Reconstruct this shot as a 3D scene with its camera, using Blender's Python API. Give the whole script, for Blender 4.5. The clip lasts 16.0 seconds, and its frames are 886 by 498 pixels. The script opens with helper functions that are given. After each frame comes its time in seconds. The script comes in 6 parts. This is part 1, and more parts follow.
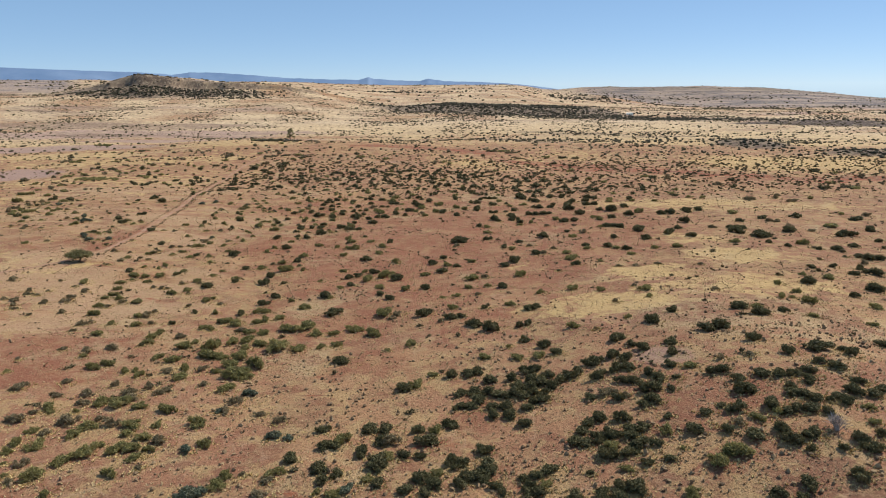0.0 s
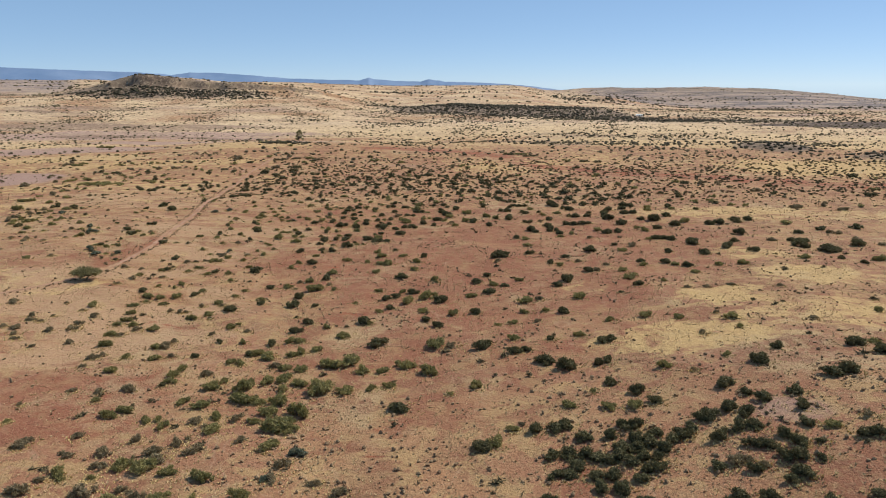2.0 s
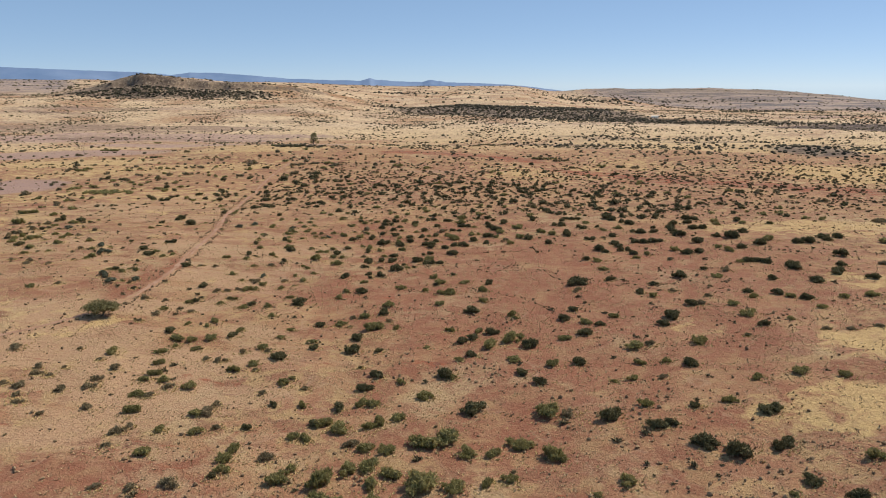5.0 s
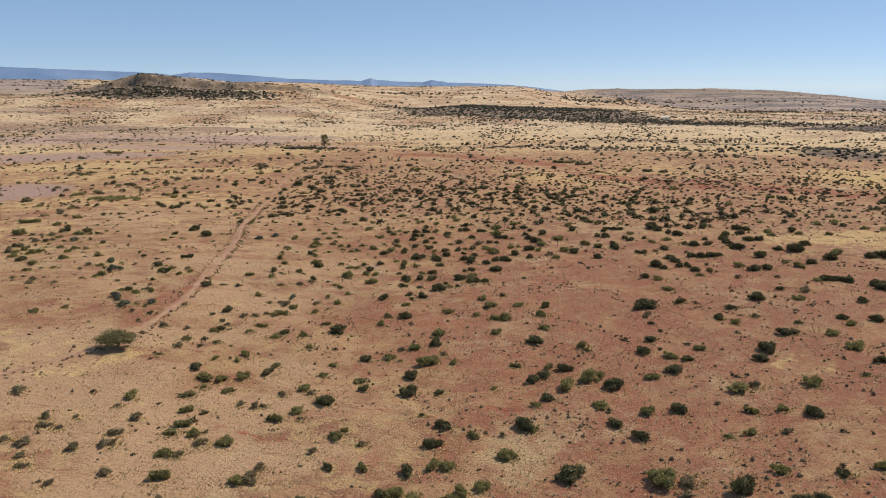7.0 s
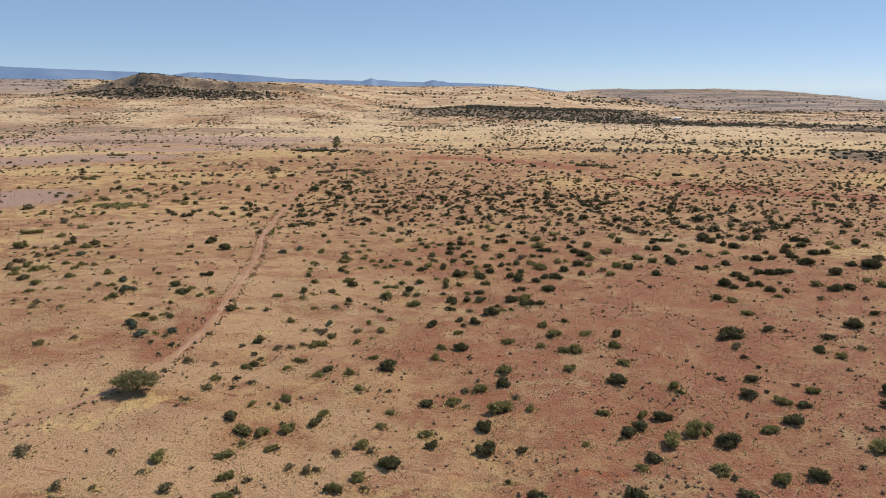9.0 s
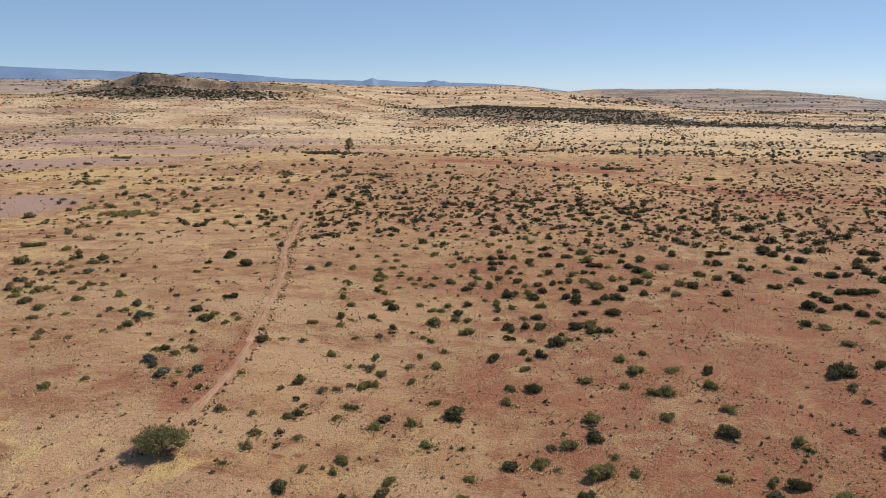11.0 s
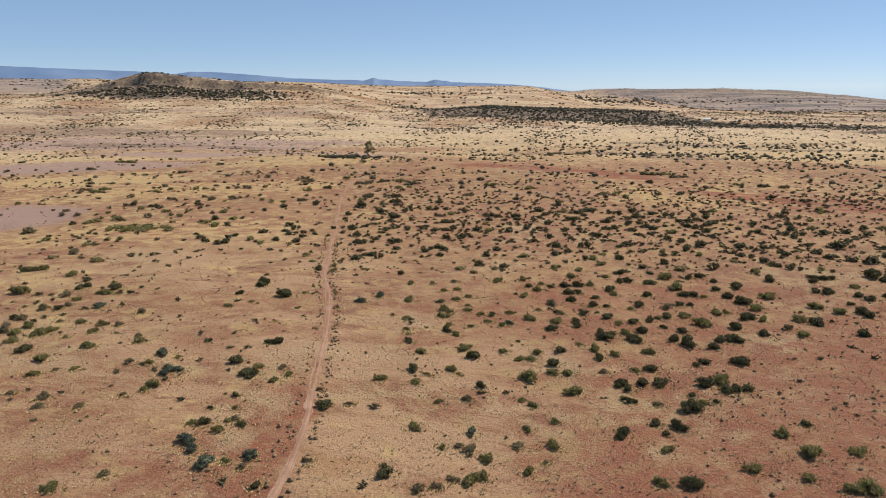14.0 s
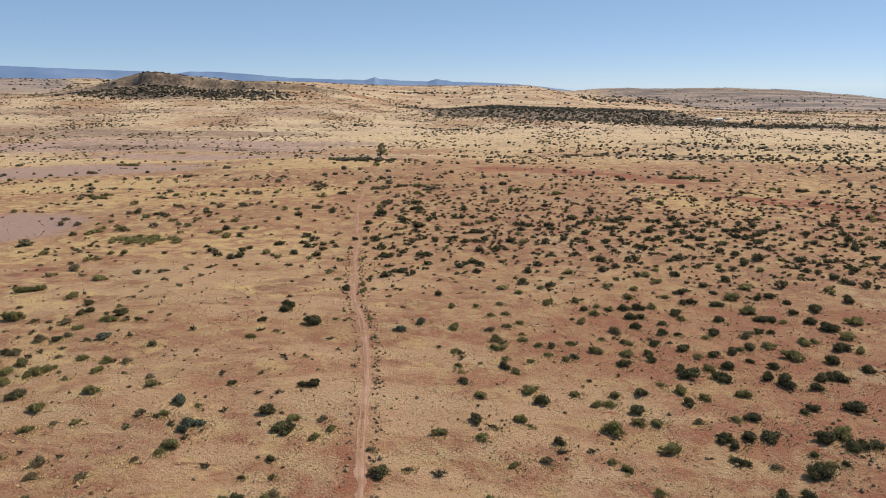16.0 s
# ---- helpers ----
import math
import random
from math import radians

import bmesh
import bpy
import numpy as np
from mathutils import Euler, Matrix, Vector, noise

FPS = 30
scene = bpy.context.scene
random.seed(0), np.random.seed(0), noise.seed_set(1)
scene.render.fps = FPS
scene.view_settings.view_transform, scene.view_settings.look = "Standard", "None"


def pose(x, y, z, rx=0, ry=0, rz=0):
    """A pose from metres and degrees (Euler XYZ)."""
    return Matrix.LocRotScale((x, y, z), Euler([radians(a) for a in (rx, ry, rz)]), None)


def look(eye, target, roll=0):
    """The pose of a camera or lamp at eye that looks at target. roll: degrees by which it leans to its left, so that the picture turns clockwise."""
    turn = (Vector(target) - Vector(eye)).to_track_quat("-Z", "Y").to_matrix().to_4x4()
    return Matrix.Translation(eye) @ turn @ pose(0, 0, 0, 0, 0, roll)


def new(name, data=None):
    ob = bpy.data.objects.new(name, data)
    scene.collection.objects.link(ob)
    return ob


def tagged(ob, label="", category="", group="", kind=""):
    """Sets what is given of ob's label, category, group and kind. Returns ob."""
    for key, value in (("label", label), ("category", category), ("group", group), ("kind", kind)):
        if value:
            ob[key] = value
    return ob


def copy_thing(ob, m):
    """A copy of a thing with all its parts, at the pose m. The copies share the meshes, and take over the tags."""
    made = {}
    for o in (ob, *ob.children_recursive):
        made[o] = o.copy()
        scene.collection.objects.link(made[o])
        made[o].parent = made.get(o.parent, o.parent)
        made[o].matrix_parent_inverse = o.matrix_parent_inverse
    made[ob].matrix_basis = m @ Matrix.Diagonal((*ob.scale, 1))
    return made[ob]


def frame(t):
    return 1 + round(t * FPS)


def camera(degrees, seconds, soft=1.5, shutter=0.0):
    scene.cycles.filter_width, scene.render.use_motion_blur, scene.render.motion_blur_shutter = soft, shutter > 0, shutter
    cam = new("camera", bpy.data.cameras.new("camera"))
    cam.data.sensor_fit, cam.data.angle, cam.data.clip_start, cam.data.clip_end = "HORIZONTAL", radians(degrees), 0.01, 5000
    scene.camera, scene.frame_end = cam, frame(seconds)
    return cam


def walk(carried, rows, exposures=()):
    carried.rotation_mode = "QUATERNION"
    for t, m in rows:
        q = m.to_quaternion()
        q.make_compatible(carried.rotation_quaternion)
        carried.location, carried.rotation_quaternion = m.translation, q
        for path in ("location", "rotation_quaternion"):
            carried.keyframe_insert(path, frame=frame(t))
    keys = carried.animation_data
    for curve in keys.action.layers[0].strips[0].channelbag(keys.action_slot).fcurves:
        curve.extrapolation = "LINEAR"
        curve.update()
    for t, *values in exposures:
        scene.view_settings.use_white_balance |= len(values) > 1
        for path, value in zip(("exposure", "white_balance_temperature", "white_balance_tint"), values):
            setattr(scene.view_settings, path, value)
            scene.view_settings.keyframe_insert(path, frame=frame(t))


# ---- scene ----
cam = camera(65.07, 16.0, soft=1.0)
# flown forwards and to the left at a steady height
PATH = [
    (0, (0.516, 0.480, 44.239), (-1.128, 97.803, 21.312), -0.33),
    (1, (-5.052, 9.058, 44.260), (-6.621, 106.391, 21.373), -0.28),
    (2, (-10.639, 17.671, 44.278), (-12.137, 115.014, 21.427), -0.24),
    (3, (-16.249, 26.313, 44.295), (-17.679, 123.664, 21.475), -0.20),
    (4, (-21.881, 34.979, 44.310), (-23.248, 132.337, 21.516), -0.16),
    (5, (-27.533, 43.664, 44.324), (-28.840, 141.027, 21.551), -0.13),
    (6, (-33.198, 52.363, 44.335), (-34.449, 149.732, 21.579), -0.10),
    (7, (-38.864, 61.075, 44.345), (-40.063, 158.447, 21.601), -0.08),
    (8, (-44.517, 69.797, 44.352), (-45.669, 167.171, 21.617), -0.06),
    (9, (-50.141, 78.527, 44.358), (-51.249, 175.902, 21.626), -0.04),
    (10, (-55.713, 87.264, 44.362), (-56.781, 184.640, 21.628), -0.04),
    (11, (-61.209, 96.009, 44.364), (-62.240, 193.384, 21.624), -0.03),
    (12, (-66.600, 104.763, 44.364), (-67.599, 202.135, 21.613), -0.03),
    (13, (-71.854, 113.527, 44.362), (-72.824, 210.896, 21.596), -0.04),
    (14, (-76.935, 122.304, 44.358), (-77.881, 219.669, 21.573), -0.05),
    (15, (-81.805, 131.097, 44.353), (-82.730, 228.457, 21.543), -0.06),
    (16, (-86.420, 139.911, 44.346), (-87.329, 237.263, 21.506), -0.08),
]
walk(cam, [(t, look(eye, target, roll)) for t, eye, target, roll in PATH],
     exposures=[(0.0, 0.12, 6250, 7), (2.0, 0.10, 6350, 8), (4.0, 0.06, 6500, 10), (8.0, 0.04, 6560, 10.5), (12.0, 0.04, 6500, 10), (16.0, 0.04, 6500, 10)])

# ---- light ----
SUN_FROM, SUN_HEIGHT = 57.0, 47.0          # degrees clockwise from straight ahead, degrees over the horizon
world = bpy.data.worlds.new("clear_sky")
scene.world = world
world.use_nodes = True
wn = world.node_tree
sky = wn.nodes.new("ShaderNodeTexSky")
sky.sky_type, sky.sun_disc = "NISHITA", False
sky.sun_elevation, sky.sun_rotation = radians(SUN_HEIGHT), radians(SUN_FROM)
sky.altitude, sky.air_density, sky.dust_density, sky.ozone_density = 1300, 0.6, 0.0, 2.0
tint = wn.nodes.new("ShaderNodeMix")
tint.data_type, tint.blend_type = "RGBA", "MULTIPLY"
tint.inputs[0].default_value, tint.inputs[7].default_value = 1.0, (1.06, 0.985, 1.03, 1)
wn.links.new(sky.outputs[0], tint.inputs[6])
haze = wn.nodes.new("ShaderNodeMix")
haze.data_type = "RGBA"
haze.inputs[0].default_value, haze.inputs[7].default_value = 0.45, (3.4, 5.7, 8.2, 1)
wn.links.new(tint.outputs[2], haze.inputs[6])
wn.links.new(haze.outputs[2], wn.nodes["Background"].inputs[0])
wn.nodes["Background"].inputs[1].default_value = 0.093
sun = new("sun", bpy.data.lights.new("sun", "SUN"))
sun.data.energy, sun.data.angle, sun.data.color = 4.9, radians(0.53), (1.0, 0.91, 0.78)
a, e = radians(SUN_FROM), radians(SUN_HEIGHT)
sun.matrix_world = look((500 * math.sin(a) * math.cos(e), 500 * math.cos(a) * math.cos(e), 500 * math.sin(e)), (0, 0, 0))


# ---- materials ----
class Nodes:
    """Short hand for building a node material."""

    def __init__(self, name, rough=0.9):
        self.mat = bpy.data.materials.new(name)
        self.mat.use_nodes = True
        self.tree = self.mat.node_tree
        self.out = self.tree.nodes["Principled BSDF"]
        self.out.inputs["Roughness"].default_value = rough
        self.out.inputs["Specular IOR Level"].default_value = 0.15

    def add(self, kind, **values):
        n = self.tree.nodes.new(kind)
        for k, v in values.items():
            setattr(n, k, v)
        return n

    def link(self, a, b):
        self.tree.links.new(a, b)

    def place(self):
        return self.add("ShaderNodeNewGeometry").outputs["Position"]

    def noise(self, scale, detail=4.0, rough=0.55, at=None, stretch=None, turn=0.0, warp=0.0):
        n = self.add("ShaderNodeTexNoise")
        n.inputs["Scale"].default_value, n.inputs["Detail"].default_value, n.inputs["Roughness"].default_value = scale, detail, rough
        n.inputs["Distortion"].default_value = warp
        at = at or self.place()
        if stretch:
            m = self.add("ShaderNodeMapping")
            m.inputs["Scale"].default_value = stretch
            m.inputs["Rotation"].default_value = (0, 0, radians(turn))
            self.link(at, m.inputs["Vector"])
            at = m.outputs[0]
        self.link(at, n.inputs["Vector"])
        return n.outputs["Fac"]

    def ramp(self, fac, low, high):
        n = self.add("ShaderNodeMapRange")
        n.interpolation_type = "SMOOTHSTEP"
        n.inputs["From Min"].default_value, n.inputs["From Max"].default_value = low, high
        self.link(fac, n.inputs["Value"])
        return n.outputs["Result"]

    def math(self, op, a, b):
        n = self.add("ShaderNodeMath", operation=op)
        for i, v in enumerate((a, b)):
            if isinstance(v, (int, float)):
                n.inputs[i].default_value = v
            else:
                self.link(v, n.inputs[i])
        return n.outputs[0]

    def mix(self, fac, a, b, blend="MIX"):
        n = self.add("ShaderNodeMix", data_type="RGBA", blend_type=blend)
        for i, v in ((0, fac), (6, a), (7, b)):
            if isinstance(v, (int, float)):
                n.inputs[i].default_value = v
            elif isinstance(v, tuple):
                n.inputs[i].default_value = (*v, 1)
            else:
                self.link(v, n.inputs[i])
        return n.outputs[2]

    def attribute(self, name):
        n = self.add("ShaderNodeAttribute", attribute_name=name)
        s = self.add("ShaderNodeSeparateColor")
        self.link(n.outputs["Color"], s.inputs[0])
        return s.outputs

    def finish(self, colour, bump=None, strength=0.5, distance=0.1):
        self.link(colour, self.out.inputs["Base Color"])
        if bump is not None:
            b = self.add("ShaderNodeBump")
            b.inputs["Strength"].default_value, b.inputs["Distance"].default_value = strength, distance
            self.link(bump, b.inputs["Height"])
            self.link(b.outputs[0], self.out.inputs["Normal"])
        return self.mat


SOIL, STRAW, RED, MAUVE, PALE, DARK, ROCK = ((0.38, 0.188, 0.110), (0.65, 0.475, 0.215), (0.318, 0.130, 0.076), (0.415, 0.285, 0.240),
                                             (0.555, 0.365, 0.215), (0.070, 0.046, 0.040), (0.135, 0.100, 0.078))
TAN, RUST, BROWN = (0.46, 0.266, 0.140), (0.36, 0.118, 0.062), (0.235, 0.155, 0.115)


def land_material():
    """Bare red-brown earth with dry grass, reddish and mauve soils, each with a ragged edge; far tones carry painted
    haze.
    """
    n = Nodes("dry_land", 0.95)
    soil, more, rest, deep = n.attribute("soil"), n.attribute("soil_more"), n.attribute("soil_stony_haze"), n.attribute("soil_deep")
    # far straw paler and greyer: haze put into the grass colour
    dry_grass = n.mix(rest[1], STRAW, (0.67, 0.525, 0.335))
    broad, patch, small, grit = n.noise(0.02, 6, 0.6, warp=0.7), n.noise(0.09, 6, 0.62, warp=0.6), n.noise(0.42, 6, 0.65, warp=0.4), n.noise(2.6, 5, 0.7)
    streak = n.noise(0.05, 5, 0.6, stretch=(0.35, 1.5, 1))
    bands = n.noise(0.016, 6, 0.62, stretch=(0.5, 1.5, 1), warp=0.8)
    mid = n.noise(0.21, 6, 0.68, warp=0.5)

    def ragged(weight, by, amount=1.1, low=0.28, high=0.72):
        return n.ramp(n.math("ADD", weight, n.math("MULTIPLY", n.math("SUBTRACT", by, 0.5), amount)), low, high)

    fine, tuft = n.noise(7.0, 4, 0.7), n.noise(1.1, 5, 0.7, warp=0.8)
    c = n.mix(n.ramp(broad, 0.45, 0.57), SOIL, TAN)
    c = n.mix(n.math("MULTIPLY", n.ramp(patch, 0.50, 0.57), 0.72), c, (0.285, 0.128, 0.076))
    c = n.mix(n.math("MULTIPLY", n.ramp(n.noise(0.045, 6, 0.66, warp=1.0), 0.54, 0.61), 0.5), c, (0.235, 0.128, 0.080))
    c = n.mix(n.math("MULTIPLY", n.ramp(streak, 0.52, 0.62), 0.40), c, TAN)
    c = n.mix(n.math("MULTIPLY", n.ramp(mid, 0.51, 0.57), 0.62), c, (0.55, 0.395, 0.185))
    c = n.mix(n.math("MULTIPLY", ragged(soil[1], patch, 1.4, 0.22, 0.74), 0.92), c, RED)
    c = n.mix(ragged(soil[2], streak), c, MAUVE)
    c = n.mix(n.math("MULTIPLY", ragged(n.math("MULTIPLY", more[0], 0.64), n.noise(0.075, 6, 0.66, stretch=(0.6, 1.3, 1), warp=0.8), 2.2, 0.30, 0.62), 0.85), c, PALE)
    # thin dry grass in flecks, small stones and crumbs
    c = n.mix(n.math("MULTIPLY", n.ramp(small, 0.50, 0.58), 0.40), c, (0.46, 0.325, 0.165))
    c = n.mix(n.math("MULTIPLY", n.ramp(tuft, 0.53, 0.62), 0.30), c, (0.215, 0.122, 0.075))
    c = n.mix(n.math("MULTIPLY", n.ramp(grit, 0.53, 0.61), 0.42), c, (0.185, 0.105, 0.066))
    c = n.mix(n.math("MULTIPLY", n.ramp(grit, 0.47, 0.40), 0.42), c, (0.50, 0.365, 0.215))
    c = n.mix(n.math("MULTIPLY", n.ramp(fine, 0.54, 0.62), 0.30), c, (0.22, 0.13, 0.085))
    c = n.mix(n.math("MULTIPLY", ragged(soil[1], patch, 1.2), 0.30), c, RED)
    c = n.mix(n.math("MULTIPLY", ragged(soil[2], streak, 0.8), 0.5), c, MAUVE)
    grass = ragged(soil[0], mid, 1.7, 0.34, 0.66)
    stalk = n.noise(1.5, 5, 0.75, stretch=(1.0, 0.5, 1), turn=20, warp=0.6)
    dry_grass = n.mix(n.math("MULTIPLY", n.ramp(stalk, 0.50, 0.60), 0.55), dry_grass, (0.37, 0.255, 0.135))
    c = n.mix(n.math("MULTIPLY", grass, n.math("ADD", 0.62, n.math("MULTIPLY", n.ramp(grit, 0.58, 0.44), 0.33))), c, dry_grass)
    trail = n.math("ABSOLUTE", n.math("SUBTRACT", n.noise(0.055, 3, 0.5, warp=1.2), 0.5), 0.0)
    c = n.mix(n.math("MULTIPLY", n.ramp(trail, 0.006, 0.002), 0.35), c, (0.47, 0.32, 0.21))
    bare = n.math("MULTIPLY", rest[1], n.ramp(soil[0], 1.05, 0.55))
    # brown bands of bare and stony ground over the far straw plain
    c = n.mix(n.math("MULTIPLY", n.math("MULTIPLY", bare, n.ramp(bands, 0.50, 0.59)), 0.55), c, (0.335, 0.240, 0.170))
    c = n.mix(n.math("MULTIPLY", n.math("MULTIPLY", bare, n.ramp(n.noise(0.11, 5, 0.7), 0.53, 0.58)), 0.48), c, (0.225, 0.165, 0.105))
    c = n.mix(n.math("MULTIPLY", ragged(deep[1], bands, 1.3, 0.30, 0.60), 0.80), c, BROWN)
    c = n.mix(n.math("MULTIPLY", ragged(deep[0], n.noise(0.13, 6, 0.7, stretch=(0.55, 1.5, 1), warp=0.7), 3.0, 0.34, 0.56), 0.85), c, n.mix(n.ramp(mid, 0.45, 0.56), RUST, (0.235, 0.105, 0.072)))
    c = n.mix(ragged(more[1], streak, 0.35), c, DARK)
    # far hills greyed for haze in the colour; table hill gets stony grey
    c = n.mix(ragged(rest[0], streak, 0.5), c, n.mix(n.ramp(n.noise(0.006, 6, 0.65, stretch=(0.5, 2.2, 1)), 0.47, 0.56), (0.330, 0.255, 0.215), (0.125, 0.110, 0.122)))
    c = n.mix(ragged(more[2], small, 0.9), c, n.mix(n.ramp(n.noise(0.08, 5, 0.65), 0.44, 0.56), ROCK, (0.235, 0.175, 0.125)))
    # thin dark growth over the far plain, too small to stand as bushes; specks and streaks stretched to fit the
    # camera's view
    speck = n.noise(0.30, 5, 0.75, stretch=(1.0, 0.3, 1), warp=0.5)
    brush = n.noise(0.07, 5, 0.7, stretch=(0.5, 1.6, 1), warp=0.8)
    c = n.mix(n.math("MULTIPLY", n.math("MULTIPLY", rest[1], n.ramp(speck, 0.53, 0.60)), n.math("ADD", 0.35, n.math("MULTIPLY", n.ramp(brush, 0.46, 0.60), 0.5))), c, (0.150, 0.112, 0.070))
    c = n.mix(n.math("MULTIPLY", n.math("MULTIPLY", rest[1], n.ramp(speck, 0.46, 0.38)), 0.35), c, (0.74, 0.60, 0.40))
    # whole ground colour scaled darker near and paler far off
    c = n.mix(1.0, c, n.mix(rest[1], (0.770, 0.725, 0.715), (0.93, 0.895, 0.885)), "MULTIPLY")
    h = n.math("ADD", n.math("MULTIPLY", tuft, 0.62), n.math("MULTIPLY", grit, 0.42))
    # low tussocks and stones, thick in wide patches and thin between them
    bent = n.add("ShaderNodeVectorMath", operation="ADD")
    wob = n.add("ShaderNodeTexNoise")
    wob.inputs["Scale"].default_value, wob.inputs["Detail"].default_value = 1.4, 4.0
    n.link(n.place(), wob.inputs["Vector"])
    n.link(n.place(), bent.inputs[0])
    n.link(wob.outputs["Color"], bent.inputs[1])
    tuss = n.add("ShaderNodeTexVoronoi")
    tuss.inputs["Scale"].default_value, tuss.inputs["Randomness"].default_value = 1.7, 1.0
    n.link(bent.outputs[0], tuss.inputs["Vector"])
    where = n.ramp(n.noise(0.028, 6, 0.62, warp=0.7), 0.53, 0.62)
    few = n.ramp(n.noise(0.5, 4, 0.65), 0.55, 0.68)
    knobs = n.math("MULTIPLY", n.ramp(tuss.outputs["Distance"], 0.46, 0.06), n.math("MAXIMUM", where, n.math("MULTIPLY", few, 0.6)))
    c = n.mix(n.math("MULTIPLY", n.math("MULTIPLY", where, n.ramp(mid, 0.44, 0.56)), 0.42), c, (0.400, 0.285, 0.165))
    c = n.mix(n.math("MULTIPLY", knobs, 0.35), c, (0.50, 0.36, 0.20))
    h = n.math("ADD", h, n.math("MULTIPLY", knobs, 0.24))
    return n.finish(c, h, 1.0, 0.5)


def track_material():
    n = Nodes("track_dust", 0.95)
    c = n.mix(n.ramp(n.noise(0.5, 6, 0.65), 0.35, 0.65), (0.325, 0.186, 0.124), (0.375, 0.228, 0.156))
    c = n.mix(n.math("MULTIPLY", n.ramp(n.noise(3.0, 5, 0.7), 0.52, 0.66), 0.5), c, (0.22, 0.125, 0.083))
    c = n.mix(n.math("MULTIPLY", n.ramp(n.noise(0.22, 6, 0.7, warp=0.6), 0.44, 0.60), 0.75), c, (0.27, 0.148, 0.092))
    return n.finish(c, n.noise(2.0, 6, 0.7), 0.6, 0.15)


def leaf_material(name, low, high, dry, through_it=0.28):
    """Small thin leaves: each bush its own tone, each spray a little apart, some light passing through."""
    n = Nodes(name, 0.7)
    info, geo = n.add("ShaderNodeObjectInfo"), n.add("ShaderNodeNewGeometry")
    c = n.mix(info.outputs["Random"], low, high)
    c = n.mix(n.math("MULTIPLY", n.ramp(geo.outputs["Random Per Island"], 0.35, 1.0), 0.65), c, tuple(v * 1.8 for v in high))
    c = n.mix(n.math("MULTIPLY", n.ramp(n.noise(1.3, 3, 0.6), 0.46, 0.66), 0.60), c, dry)
    n.finish(c)
    glow = n.add("ShaderNodeBsdfTranslucent")
    n.link(c, glow.inputs["Color"])
    both = n.add("ShaderNodeMixShader")
    both.inputs[0].default_value = through_it
    n.link(n.out.outputs[0], both.inputs[1])
    n.link(glow.outputs[0], both.inputs[2])
    n.link(both.outputs[0], n.tree.nodes["Material Output"].inputs["Surface"])
    return n.mat


def plain_material(name, low, high, scale=3.0, rough=0.85):
    n = Nodes(name, rough)
    return n.finish(n.mix(n.ramp(n.noise(scale, 5, 0.6), 0.3, 0.7), low, high), n.noise(scale * 4, 4), 0.3, 0.02)


def island_material(name, low, high, rough=0.9):
    n = Nodes(name, rough)
    geo = n.add("ShaderNodeNewGeometry")
    c = n.mix(geo.outputs["Random Per Island"], low, high)
    c = n.mix(n.math("MULTIPLY", n.ramp(n.noise(0.02, 4), 0.4, 0.65), 0.5), c, tuple(0.75 * v for v in low))
    return n.finish(c)


LAND, TRACK = land_material(), track_material()
LEAF = {"thorn": leaf_material("thorn_tree_leaves", (0.145, 0.132, 0.060), (0.195, 0.176, 0.082), (0.25, 0.21, 0.11), 0.40),
        "dark": leaf_material("dark_leaves", (0.070, 0.065, 0.032), (0.112, 0.102, 0.048), (0.185, 0.146, 0.072)),
        "olive": leaf_material("olive_leaves", (0.168, 0.156, 0.063), (0.240, 0.213, 0.086), (0.34, 0.27, 0.13), 0.42),
        "grey": leaf_material("grey_green_leaves", (0.165, 0.135, 0.077), (0.240, 0.192, 0.112), (0.33, 0.245, 0.15), 0.36),
        "silver": leaf_material("silver_leaves", (0.088, 0.100, 0.066), (0.135, 0.148, 0.100), (0.17, 0.155, 0.10))}
BARK = plain_material("grey_bark", (0.10, 0.075, 0.055), (0.17, 0.135, 0.10), 9)
STRAW_BLADE = island_material("straw_blades", (0.34, 0.235, 0.125), (0.52, 0.39, 0.22))
YELLOW_BLADE = island_material("yellow_blades", (0.42, 0.30, 0.135), (0.62, 0.47, 0.22))
DRY_SHRUB = island_material("dry_dwarf_shrub", (0.185, 0.122, 0.074), (0.33, 0.228, 0.130))
NEAR_SCRUB = island_material("brown_green_scrub_leaves", (0.110, 0.090, 0.048), (0.235, 0.185, 0.100))
SCRUB = island_material("far_scrub_leaves", (0.070, 0.059, 0.034), (0.175, 0.138, 0.080))
THICKET = island_material("thicket_leaves", (0.036, 0.034, 0.024), (0.115, 0.094, 0.058))


# ---- the land ----
def ease(a, b, v):
    u = np.clip((np.asarray(v, float) - a) / (b - a), 0, 1)
    return u * u * (3 - 2 * u)


def bell(x, y, cx, cy, sx, sy, turn=0.0):
    c, s = math.cos(radians(turn)), math.sin(radians(turn))
    u, v = (x - cx) * c + (y - cy) * s, (y - cy) * c - (x - cx) * s
    return np.exp(-0.5 * ((u / sx) ** 2 + (v / sy) ** 2))


def ripple(x, y, length, n=7, seed=0):
    """Soft swells of about the given length, between -1 and 1."""
    rs = np.random.RandomState(seed)
    out = np.zeros_like(np.asarray(x, float))
    for _ in range(n):
        a, p, k = rs.uniform(0, 2 * math.pi), rs.uniform(0, 6.28), 2 * math.pi / length * rs.uniform(0.6, 1.7)
        out += np.sin(k * (x * math.cos(a) + y * math.sin(a)) + p + 1.3 * np.sin(0.37 * k * (y * math.cos(a) - x * math.sin(a))))
    return out / n ** 0.5 / 1.5


